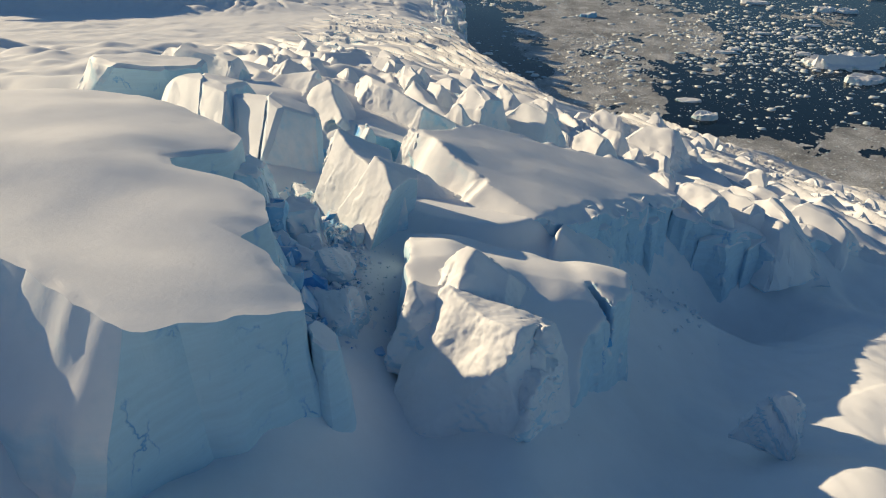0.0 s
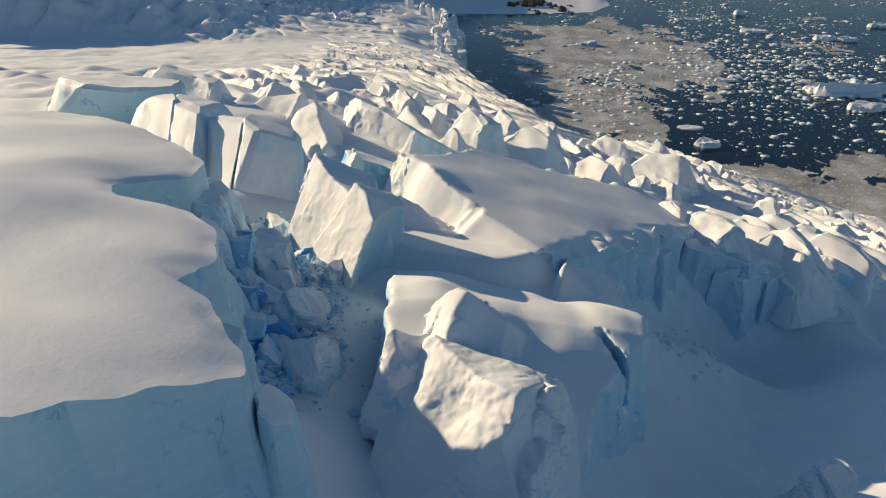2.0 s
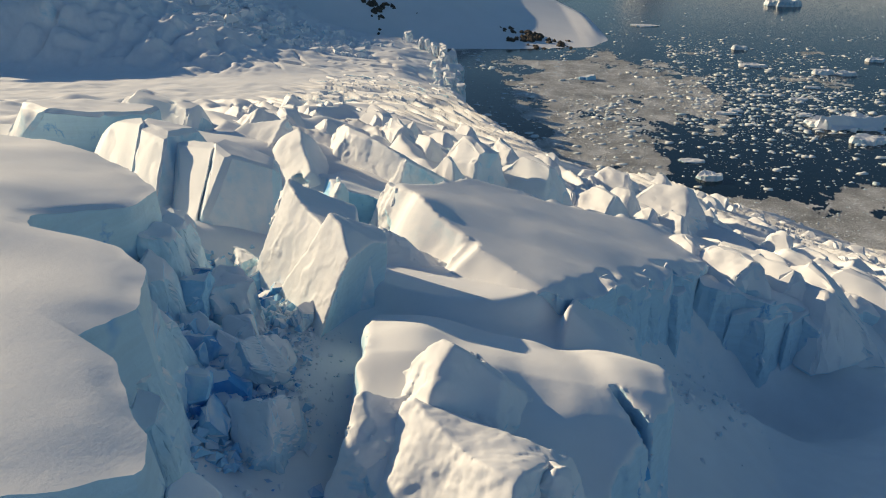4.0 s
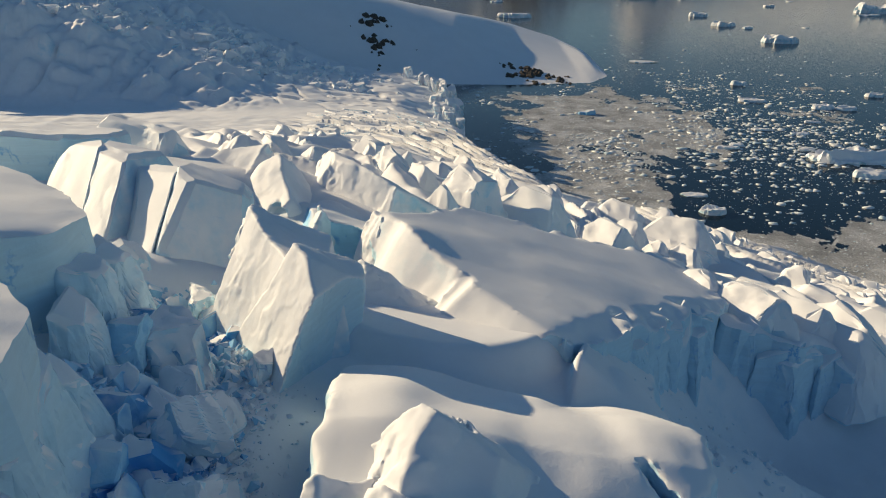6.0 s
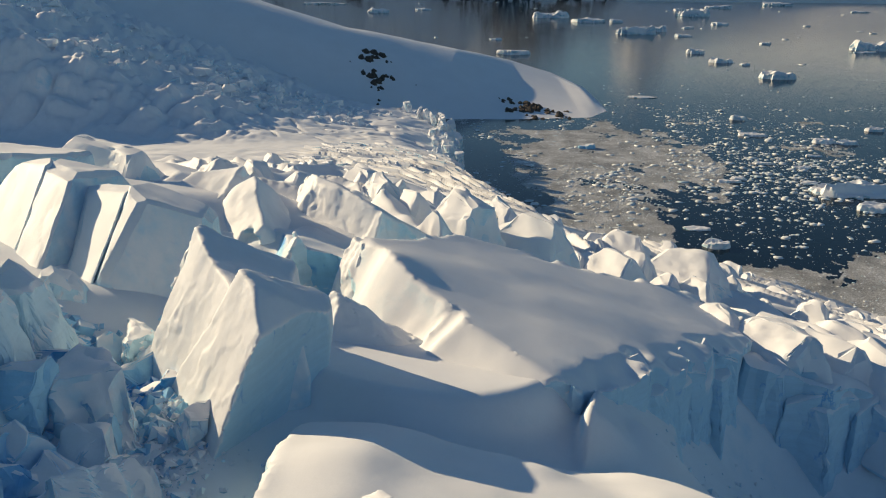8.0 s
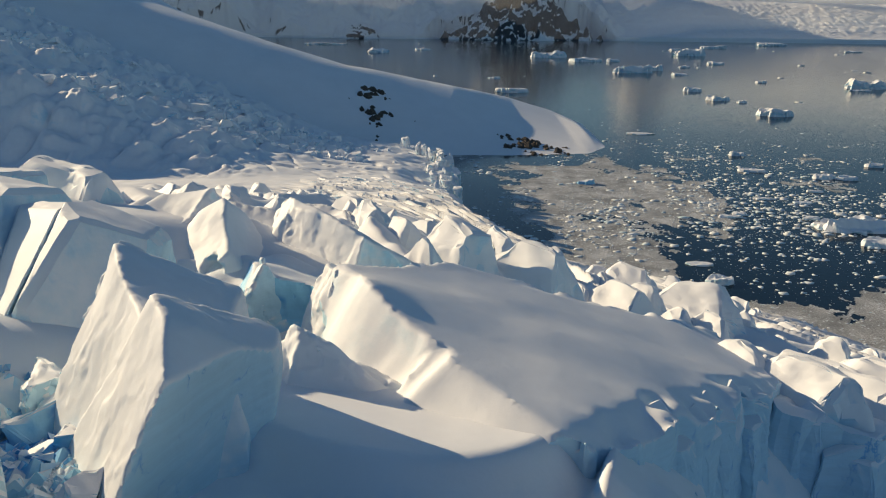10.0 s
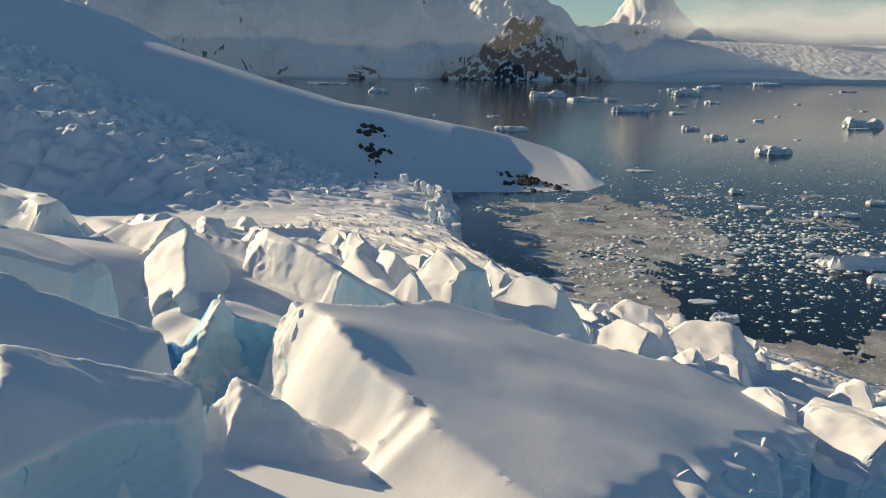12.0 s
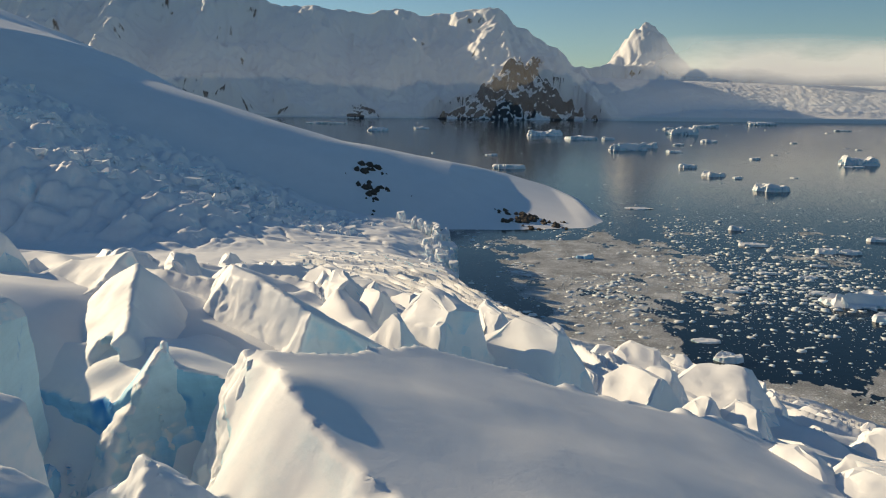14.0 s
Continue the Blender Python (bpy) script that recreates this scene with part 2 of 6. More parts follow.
def ground_height(x, y):
    z = slope(x, y)
    rise = 0.33 * 20 * np.logaddexp(0, -(x + 100) / 20)
    z = z + rise * smooth(360, 440, y + 0.12 * (x + 100))
    far = smooth(79, 86, y + 0.15 * x)
    deep = 3.0 * (1 - far) + 0.3 * far * (1 - smooth(150, 220, y))
    deep = deep - 3.2 * np.exp(-((x - 5) / 7) ** 2 - ((y - 63) / 8.5) ** 2)
    z = z - deep + 0.8 * fbm(x / 16, y / 16, 3, 1) * (1 - smooth(300, 380, y) * 0.6)
    # valleys between the masses
    z = z + 0.9 * smooth(88, 105, y) * (1 - smooth(150, 200, y)) * fbm(x / 7, y / 7, 2, 9)
    z = z - trough(x, y, -1, 16, 0, 44, 4.5, 5) - trough(x, y, -16, 18, -12, 26, 6, 4)
    z = z - trough(x, y, 13, 30, 40, 78, 8, 5.5) - trough(x, y, 38, 76, 75, 88, 8, 4)
    z = z - trough(x, y, -7, 40, -14, 64, 3, 2.2) - trough(x, y, -13, 74, -4, 77, 3.5, 2.2)
    z = z - trough(x, y, 21.5, 69, 31, 78, 5, 3.0) - trough(x, y, 30, 77, 58, 90, 6, 1.8)
    z = z + 0.5 * smooth(14, 26, x) * (1 - smooth(84, 96, y)) * np.abs(vnoise((x - 0.3 * y) / 5, (y + 0.8 * x) / 22, 14)) + 0.14 * smooth(14, 26, x) * (1 - smooth(84, 96, y)) * fbm(x / 3, y / 6, 3, 15)
    z = z + 2.2 * np.exp(-((x - 14.2) / 3.6) ** 2 - ((y - 61.0) / 5.5) ** 2)
    z = z + 0.9 * np.exp(-((x - 25.5) / 4.5) ** 2 - ((y - 33.8) / 3.4) ** 2)
    # wind-scoured ripples and low ledges in the shaded valley
    v = smooth(16, 22, x) * (1 - smooth(78, 88, y)) * smooth(30, 40, y)
    z = z + v * (0.22 * np.maximum(0, vnoise((x + 0.7 * y) / 7, (y - 0.7 * x) / 18, 25)) + 0.25 * smooth(0.15, 0.3, vnoise((x + 0.5 * y) / 9, (y - 0.5 * x) / 9, 26)))
    # smooth hollow between the twin-peaked serac and the slab
    w = smooth(1.0, 0.72, np.hypot((x - 2.2) / 9.0, (y - 63.5) / 7.6))
    hollow = 103.0 - 0.13 * (x - 5.5) - 0.32 * (y - 63.5) + 0.018 * np.maximum(x - 4, 0) ** 2 + 0.10 * fbm(x / 6, y / 6, 2, 16)
    z = z * (1 - w) + w * hollow
    # a narrow snow dune that runs down from the hollow's rim
    t = np.clip(((x - 10.2) * 5.6 - (y - 59.4) * 1.6) / 33.9, -0.1, 1.2)
    side = (x - 10.2 - 5.6 * t) * 1.6 / 5.8 + (y - 59.4 + 1.6 * t) * 5.6 / 5.8
    dune = 104.2 - 5.0 * t - 4.0 * smooth(0.12, -0.1, t) - 3.0 * smooth(0.9, 1.2, t) - np.where(side > 0, 0.35, 0.75) * np.abs(side)
    z = np.where((t > -0.09) & (t < 1.19), np.maximum(z, dune), z)
    # sunken floor under the blue wall and the snow bowl behind it
    z = z - trough(x, y, -17, 79.0, -4.5, 75.8, 4.2, 4.2) - 2.6 * np.exp(-((x + 15) / 7) ** 2 - ((y - 87) / 5.5) ** 2)
    # crevasse field: long slots across the flow
    c = smooth(165, 215, y) * (1 - smooth(330, 400, y)) * smooth(-85, -45, x)
    q = (0.72 * y + 0.69 * x) / 7.5 + 1.4 * vnoise(x / 45, y / 45, 8) + 0.35 * vnoise(x / 14, y / 14, 10)
    along = vnoise((0.69 * x - 0.72 * y) / 34, np.round(q) * 3.7, 12)
    slot = np.exp(-((q - np.round(q)) / 0.15) ** 2) * smooth(-0.6, -0.2, along)
    z = z - c * 7.0 * slot + c * 3.4 * (0.5 - (q - np.floor(q))) * smooth(0.0, 0.18, q - np.floor(q)) * smooth(-0.6, 0.1, along)
    # steep-fronted snow waves on the broken slope
    w = smooth(92, 110, y) * (1 - smooth(165, 215, y)) * smooth(-60, -30, x)
    q2 = (0.60 * y + 0.80 * x) / 11.0 + 1.1 * vnoise(x / 17, y / 17, 61)
    s2 = q2 - np.floor(q2)
    z = z + w * (2.4 + 1.2 * vnoise(x / 13, y / 13, 62)) * (np.where(s2 < 0.28, s2 / 0.28, (1 - s2) / 0.72) - 0.6)
    # icefall under the shaded hill, and the cracked tongue
    f = smooth(-95, -150, x) * smooth(360, 410, y + 0.1 * (x + 100))
    z = z + f * 7.5 * (np.abs(vnoise(x / 17, y / 21, 20)) + 0.55 * np.abs(vnoise(x / 8, y / 10, 21)) + 0.25 * np.abs(vnoise(x / 3.7, y / 4.5, 24)) - 0.5)
    g = smooth(395, 430, y) * (1 - f)
    z = z + g * 1.0 * np.abs(fbm(x / 20, y / 20, 3, 22)) - g * 2.2 * np.exp(-(vnoise(x / 20 + 0.5 * y / 20, y / 12, 23) / 0.07) ** 2)
    d = coast_distance(x, y) + 2.5 * fbm(x / 14, y / 14, 3, 30)
    z = z - 5.0 * smooth(40, 5, d) * smooth(395, 430, y)
    steep = 1.8 + 5 * smooth(390, 430, y)
    return np.maximum(z + np.minimum(d, 0) * steep - 0.25 * np.maximum(0, 4 - d) * (d > 0) * (1 - smooth(390, 430, y)), -6)


rows = 760
yy = 2 + 22 * (np.exp(np.linspace(0, math.log((720 + 20) / 22), rows)) - 1)
aa = np.linspace(-1, 1, 640)
half = 30 + 0.80 * (np.maximum(yy, 10) - 8)
X = aa[None, :] * half[:, None] + 5
Y = np.repeat(yy[:, None], 640, 1)
Z = ground_height(X, Y)
keep = (np.maximum.reduce([Z[:-1, :-1], Z[1:, :-1], Z[:-1, 1:], Z[1:, 1:]]) > -5.9)
tagged(grid_object("ground", X, Y, Z, SNOW_ICE, keep), "crevassed snow-covered glacier falling to the sea", "glacier", kind="structure")


# ---- headland behind the glacier, rising to a shaded mountain side ----
def hill_height(x, y):
    crest = np.interp(x, [-1500, -900, -700, -600, -486, -370, -250, -130, -9, 61, 112, 131, 146], [400, 308, 250, 213, 183, 135, 101, 69, 42.5, 21, 8.6, 6.5, -2])
    yf = np.interp(x, [-1500, -560, -45, 46, 120, 150], [540, 585, 664, 668, 684, 735])
    yc = np.interp(x, [-1500, -486, -130, -9, 61, 112, 131, 150], [1150, 820, 802, 850, 930, 900, 820, 748])
    u = np.clip((y - yf) / (yc - yf), -0.2, 1)
    front = np.where(u > 0, np.sin(np.clip(u, 0, 1) * math.pi / 2) ** np.interp(x, [-560, -440, -120, -10, 35], [0.32, 0.85, 0.85, 0.9, 0.9]), u * 0.6)
    back = np.cos(np.clip((y - yc) / (90 + 2.2 * np.maximum(crest, 0) + 1.2 * np.maximum(0, -x - 200)), 0, 1.25) * math.pi / 2)
    z = crest * np.where(y < yc, front, back)
    z = np.where(crest < 0, crest, z)
    z = z + smooth(5, 40, z) * 0.7 * fbm(x / 60, y / 60, 2, 40)
    return z


xh = np.concatenate([np.linspace(-1500, -520, 60), np.linspace(-510, 155, 240)])
yh = np.concatenate([np.linspace(530, 900, 150), np.linspace(908, 1900, 60)])
X, Y = np.meshgrid(xh, yh)
tagged(grid_object("headland", X, Y, np.maximum(hill_height(X, Y), -3), SNOW_FAR), "smooth snow-covered headland running down to the sea", "headland", kind="structure")

# ---- far mountains across the bay ----
def mountain_material(name, lo, hi, spread=0.6, rough_snow=0.7):
    """Snow on all but the steepest ground, dark rock where it is too steep to hold."""
    m, n, l, p = material(name)
    geo = n.new("ShaderNodeNewGeometry")
    pos = geo.outputs["Position"]
    sep = n.new("ShaderNodeSeparateXYZ")
    l.new(geo.outputs["Normal"], sep.inputs[0])
    streak = n.new("ShaderNodeMapping")
    streak.inputs["Scale"].default_value = (1.0, 1.0, 0.35)
    l.new(pos, streak.inputs[0])
    a = node_noise(n, l, 0.022, 10, 0.72, streak.outputs[0])
    b = node_noise(n, l, 0.005, 3, 0.5, pos)
    v = math_node(n, l, "ADD", sep.outputs["Z"], math_node(n, l, "MULTIPLY", math_node(n, l, "SUBTRACT", a.outputs[0], 0.5), spread))
    v = math_node(n, l, "ADD", v, math_node(n, l, "MULTIPLY", math_node(n, l, "SUBTRACT", b.outputs[0], 0.5), 0.3))
    snowy = ramp(n, l, v, [(lo, 0.0), (hi, 1.0)])
    rock = ramp(n, l, a.outputs[0], [(0.3, (0.030, 0.034, 0.042)), (0.7, (0.080, 0.085, 0.095))])
    l.new(mix(n, l, snowy.outputs[0], rock.outputs[0], (0.84, 0.83, 0.83)), p.inputs["Base Color"])
    p.inputs["Roughness"].default_value = 0.8
    bump(n, l, a.outputs[0], rough_snow, 16.0, p.inputs["Normal"])
    return m


RANGE = mountain_material("far_snow_range", 0.27, 0.34, 0.6, 0.4)
CRAG = mountain_material("snow_streaked_crag", 0.53, 0.59, 1.0)


def tent(x, y, crest, west, east):
    """Height under a ridge: a crest line of (x, y, z), falling away by west and east on its sides."""
    best = np.full(x.shape, -1e3)
    for (ax, ay, az), (bx, by, bz) in zip(crest, crest[1:]):
        ux, uy = bx - ax, by - ay
        t = np.clip(((x - ax) * ux + (y - ay) * uy) / (ux * ux + uy * uy), 0, 1)
        dx, dy = x - ax - t * ux, y - ay - t * uy
        d = np.hypot(dx, dy)
        best = np.maximum(best, az + (bz - az) * t - d * np.where(dx < 0, west, east))
    return best


RIM = [(-4300, 5000, 800), (-3240, 5000, 800), (-2990, 5010, 790), (-2820, 4990, 800), (-2420, 5000, 800), (-1840, 5020, 800), (-1420, 4990, 765), (-1260, 4990, 722), (-870, 5000, 681), (-480, 5010, 683), (-100, 4990, 668), (166, 4990, 712), (300, 5000, 634), (478, 5000, 488), (616, 5000, 415), (754, 5030, 342)]
SPURS = [([(-1260, 4990, 700), (-975, 4750, 588), (-1140, 4500, 371), (-1280, 4330, 225)], 0.8, 1.0), ([(166, 4990, 705), (53, 4820, 525), (-125, 4620, 369), (-430, 4420, 245)], 0.75, 0.9), ([(166, 4990, 700), (330, 4800, 520), (447, 4400, 385), (530, 4300, 366), (690, 4200, 197), (760, 4120, 60)], 0.55, 0.8),
         ([(-2420, 5000, 740), (-2330, 4800, 691), (-2383, 4500, 429), (-2422, 4300, 332), (-2560, 4150, 200)], 0.9, 1.1), ([(-2330, 4800, 660), (-2020, 4350, 279), (-1960, 4150, 120)], 0.9, 1.0), ([(-1840, 5000, 650), (-1796, 4450, 352), (-1570, 4150, 166), (-1310, 4000, 50)], 0.7, 0.9),
         ([(-480, 5000, 660), (-520, 4800, 470), (-700, 4600, 330)], 0.9, 0.9), ([(-3000, 5000, 640), (-3100, 4700, 430), (-3200, 4300, 250)], 0.8, 1.0)]


def range_height(x, y):
    xw = x + 38 * fbm(x / 260, y / 260, 3, 51)
    yw = y + 38 * fbm(x / 260, y / 260, 3, 58)
    shore = 3965 + 40 * vnoise(x / 330, y * 0, 50) + 190 * smooth(-260, -60, x) * smooth(820, 640, x)
    u = np.maximum(y - shore, 0)
    low = 22 * smooth(0, 14, u) + np.interp(x, [-3300, -600, 300, 900, 2400], [235, 245, 235, 235, 200]) * smooth(0, 1, u / 780) ** 0.8 * np.interp(x, [500, 900], [1.0, 0.95])
    low = low + 24 * smooth(250, 420, u) * smooth(-1500, -900, x) * smooth(300, -100, x)
    wall = tent(xw, yw, RIM, 0.64, 0.64)
    wall = np.where(yw > 5000, np.maximum(wall, np.interp(x, [r[0] for r in RIM], [r[2] for r in RIM]) - 0.06 * (yw - 5000)), wall)
    flute = 0.9 * ridged(xw / 170 + 0.25 * yw / 170, yw / 900, 4, 53) - 0.5
    butt = 1 - np.abs(((xw + 0.30 * yw + 140 * vnoise(x / 600, y / 600, 47)) / 640) % 1 - 0.62) / np.where(((xw + 0.30 * yw + 140 * vnoise(x / 600, y / 600, 47)) / 640) % 1 < 0.62, 0.62, 0.38)
    z = np.maximum(low, wall + (110 * (butt - 0.55) + 30 * flute + 70 * (ridged(xw / 430 + 1.7, yw / 430, 5, 48) - 0.95)) * smooth(0, 90, wall - low) * smooth(5030, 4900, yw) + 22 * fbm(x / 130, y / 260, 3, 49))
    for crest, west, east in SPURS:
        t = tent(xw, yw, crest, west, east)
        z = np.maximum(z, t + 14 * (ridged(x / 60, y / 60, 3, 54) - 0.8) * smooth(0, 60, t - z))
    peak = tent(xw, yw, [(1050, 5320, 330), (1180, 5300, 520), (1284, 5300, 690), (1360, 5320, 600), (1520, 5320, 330), (1900, 5350, 250), (3300, 5400, 260)], 1.2, 1.2)
    z = np.maximum(z, peak + 20 * (ridged(x / 70, y / 70, 3, 59) - 0.8))
    broken = smooth(10, 60, z) * smooth(420, 200, z) * np.interp(x, [600, 1100], [1.0, 0.35])
    z = z + broken * (13 * (np.abs(vnoise(x / 34, y / 40, 55)) - 0.3) + 9 * (np.abs(vnoise(x / 15, y / 18, 56)) - 0.3))
    return np.where(u <= 0, -5, z)


X, Y = np.meshgrid(np.linspace(-3500, 3500, 760), np.concatenate([np.linspace(3910, 4500, 100), np.linspace(4505, 5100, 90), np.linspace(5115, 5500, 20)]))
tagged(grid_object("mountain_range", X, Y, range_height(X, Y), RANGE), "snowy mountains and glaciers across the bay", "mountains", kind="structure")


def crag(name, label, crests, box, seed, rough=24, wave=70, mat=None, lift=0.0):
    X, Y = np.meshgrid(np.arange(box[0], box[1], 4.0), np.arange(box[2], box[3], 4.0))
    xw, yw = X + 16 * fbm(X / 90, Y / 90, 3, seed), Y + 16 * fbm(X / 90, Y / 90, 3, seed + 1)
    z = np.maximum.reduce([tent(xw, yw, c, a, b) for c, a, b in crests])
    z = z + rough * (ridged(xw / wave, yw / wave, 5, seed + 2) - 0.9) * smooth(-40, 60, z)
    z = z + lift
    keep = np.maximum.reduce([z[:-1, :-1], z[1:, :-1], z[:-1, 1:], z[1:, 1:]]) > -12
    return tagged(grid_object(name, X, Y, z, mat or CRAG, keep), label, "mountain", kind="structure")


crag("rock_pyramid", "dark rock pyramid streaked with snow on the far shore", [([(447, 4330, 360), (350, 4130, 330), (252, 4060, 328), (113, 4010, 205), (4, 3985, 118), (-169, 3960, 8)], 1.5, 1.6), ([(290, 4060, 326), (306, 3960, 130), (320, 3890, 0)], 1.5, 1.6),
                      ([(252, 4060, 326), (160, 3960, 110), (130, 3890, 0)], 1.4, 1.6), ([(350, 4110, 322), (395, 4050, 251), (510, 4010, 145), (640, 3980, 70), (760, 3975, 10)], 1.4, 1.5)], (-260, 860, 3780, 4400), 60)
crag("rock_shoulder", "dark snow-streaked rock shoulder above the far glacier", [([(-2330, 4780, 672), (-2375, 4500, 437), (-2415, 4300, 338), (-2480, 4190, 240)], 1.0, 1.2)], (-2700, -2150, 4120, 4780), 64, 30, 90, lift=26)
crag("rock_spur", "low rocky spur under the far glacier", [([(-1790, 4440, 354), (-1575, 4150, 172), (-1310, 3995, 56)], 0.9, 1.1), ([(-2020, 4350, 288), (-1960, 4160, 128)], 1.0, 1.1)], (-2150, -1200, 3880, 4440), 66, 26, 80, lift=22)
crag("rock_spur", "low dark rock point at the glacier's foot", [([(-720, 4010, 60), (-640, 3985, 78), (-540, 3990, 70)], 0.9, 0.9)], (-820, -440, 3860, 4080), 68, 12, 50)


def cloud_haze_material():
    m, n, l, p = material("low_cloud_and_haze")
    pos = n.new("ShaderNodeNewGeometry").outputs["Position"]
    sep = n.new("ShaderNodeSeparateXYZ")
    l.new(pos, sep.inputs[0])
    mp = n.new("ShaderNodeMapping")
    mp.inputs["Scale"].default_value = (0.0011, 0.0011, 0.0042)
    l.new(pos, mp.inputs[0])
    a = node_noise(n, l, 1.0, 6, 0.55, mp.outputs[0])
    east = n.new("ShaderNodeMapRange")
    east.interpolation_type = "SMOOTHSTEP"
    east.inputs[1].default_value, east.inputs[2].default_value = 500, 1900
    l.new(sep.outputs["X"], east.inputs[0])
    low = n.new("ShaderNodeMapRange")
    low.interpolation_type = "SMOOTHSTEP"
    low.inputs[1].default_value, low.inputs[2].default_value = 130, 330
    l.new(sep.outputs["Z"], low.inputs[0])
    high = n.new("ShaderNodeMapRange")
    high.interpolation_type = "SMOOTHSTEP"
    high.inputs[1].default_value, high.inputs[2].default_value = 560, 300
    l.new(sep.outputs["Z"], high.inputs[0])
    v = math_node(n, l, "MULTIPLY", math_node(n, l, "MULTIPLY", low.outputs[0], high.outputs[0]), east.outputs[0])
    v = math_node(n, l, "MULTIPLY", v, math_node(n, l, "MULTIPLY", a.outputs[0], 2.0), True)
    thick = ramp(n, l, v, [(0.12, 0.0), (0.80, 0.85)])
    # thin haze over the full width, added to lighten the far mountains
    haze_veil = n.new("ShaderNodeMapRange")
    haze_veil.interpolation_type = "SMOOTHSTEP"
    haze_veil.inputs[1].default_value, haze_veil.inputs[2].default_value, haze_veil.inputs[3].default_value, haze_veil.inputs[4].default_value = 20, 900, 0.13, 0.0
    l.new(sep.outputs["Z"], haze_veil.inputs[0])
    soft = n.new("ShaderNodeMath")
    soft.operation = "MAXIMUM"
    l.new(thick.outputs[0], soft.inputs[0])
    l.new(haze_veil.outputs[0], soft.inputs[1])
    d, t, tr, add = (n.new(k) for k in ("ShaderNodeBsdfDiffuse", "ShaderNodeBsdfTranslucent", "ShaderNodeBsdfTransparent", "ShaderNodeMixShader"))
    d.inputs[0].default_value = t.inputs[0].default_value = (0.9, 0.9, 0.9, 1)
    l.new(d.outputs[0], add.inputs[1])
    l.new(t.outputs[0], add.inputs[2])
    add.inputs[0].default_value = 0.6
    mx = n.new("ShaderNodeMixShader")
    l.new(soft.outputs[0], mx.inputs[0])
    l.new(tr.outputs[0], mx.inputs[1])
    l.new(add.outputs[0], mx.inputs[2])
    # emission added to brighten cloud and haze; no light source stands there
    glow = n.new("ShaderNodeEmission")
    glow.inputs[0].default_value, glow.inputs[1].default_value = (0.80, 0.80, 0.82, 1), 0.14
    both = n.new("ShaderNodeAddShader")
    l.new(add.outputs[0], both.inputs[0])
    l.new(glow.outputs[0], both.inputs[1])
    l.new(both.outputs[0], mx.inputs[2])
    l.new(mx.outputs[0], n["Material Output"].inputs["Surface"])
    return m


# one sheet: low cloud in the east, added haze across the whole range
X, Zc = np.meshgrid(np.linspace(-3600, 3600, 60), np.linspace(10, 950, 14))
tagged(grid_object("cloud_and_haze", X, 3890 + 30 * np.sin(X / 500) + 0.1 * (Zc - 60) + 260 * smooth(700, 1500, X), Zc, cloud_haze_material()), "low pale cloud at right and an added haze sheet before the mountains", "cloud", kind="structure")

# ---- rocks that break through the headland's snow ----
def outcrop(x, y, w, h, seed):
    rnd = random.Random(seed)
    rock = tagged(new("rock_outcrop"), "bare dark brown rock showing through snow", "rock", "headland rocks")
    for i in range(max(2, int(w / 2.4))):
        rx, ry = x + rnd.uniform(-0.5, 0.5) * w, y + rnd.uniform(-0.45, 0.45) * w
        rw = w * rnd.uniform(0.14, 0.34)
        z = float(hill_height(np.array([rx]), np.array([ry]))[0])
        rh = h * rnd.uniform(0.3, 0.8)
        planes = [((0, 0, -1), (rx, ry, z - 2))]
        for k in range(7):
            t = k * 0.9 + rnd.uniform(-0.3, 0.3)
            planes.append(((math.cos(t), math.sin(t) * 1.4, rnd.uniform(0.3, 1.2)), (rx + 0.5 * rw * math.cos(t) * rnd.uniform(0.6, 1.3), ry + 0.5 * rw * math.sin(t), z + 0.3 * rh)))
        planes.append(((rnd.uniform(-0.3, 0.3), -0.4, 1), (rx, ry, z + rh)))
        v, f = hewn((rx, ry, z + 0.1 * rh), planes, 4, 24, 0.07 * rw, 0.3 * rw, seed * 20 + i)
        mesh_object("rock", v, f, ROCK, rock)


# ---- sculpted ice: a solid given by a field (negative inside), meshed on a lattice ----
def noise3(x, y, z, seed=0):
    """Smooth value noise in -1..1 through space."""
    x, y, z = x + seed * 13.7, y + seed * 5.3, z + seed * 8.9
    xi, yi, zi = np.floor(x).astype(np.int32), np.floor(y).astype(np.int32), np.floor(z).astype(np.int32)
    u, v, w = x - xi, y - yi, z - zi
    u, v, w = u * u * (3 - 2 * u), v * v * (3 - 2 * v), w * w * (3 - 2 * w)
    g = lambda i, j, k: LATTICE[(xi + i + 57 * (zi + k)) & 255, (yi + j + 131 * (zi + k)) & 255]
    lay = lambda k: (g(0, 0, k) * (1 - u) + g(1, 0, k) * u) * (1 - v) + (g(0, 1, k) * (1 - u) + g(1, 1, k) * u) * v
    return 2 * (lay(0) * (1 - w) + lay(1) * w) - 1


def fbm3(x, y, z, octaves=4, seed=0, gain=0.5):
    total, amp = 0, 1.0
    for k in range(octaves):
        total = total + amp * noise3(x * 2 ** k, y * 2 ** k, z * 2 ** k, seed + 3 * k)
        amp *= gain
    return total


def smax(k, *fs):
    """Intersection of fields, with edges rounded over about k metres."""
    out = fs[0]
    for f in fs[1:]:
        h = np.maximum(k - np.abs(out - f), 0)
        out = np.maximum(out, f) + h * h / (4 * k)
    return out


def smin(k, *fs):
    return -smax(k, *[-f for f in fs])


def half_space(n, p):
    """Field of the half space behind a plane: outward normal and a point."""
    nv = Vector(n).normalized()
    h = nv.dot(Vector(p))
    return lambda x, y, z: nv.x * x + nv.y * y + nv.z * z - h


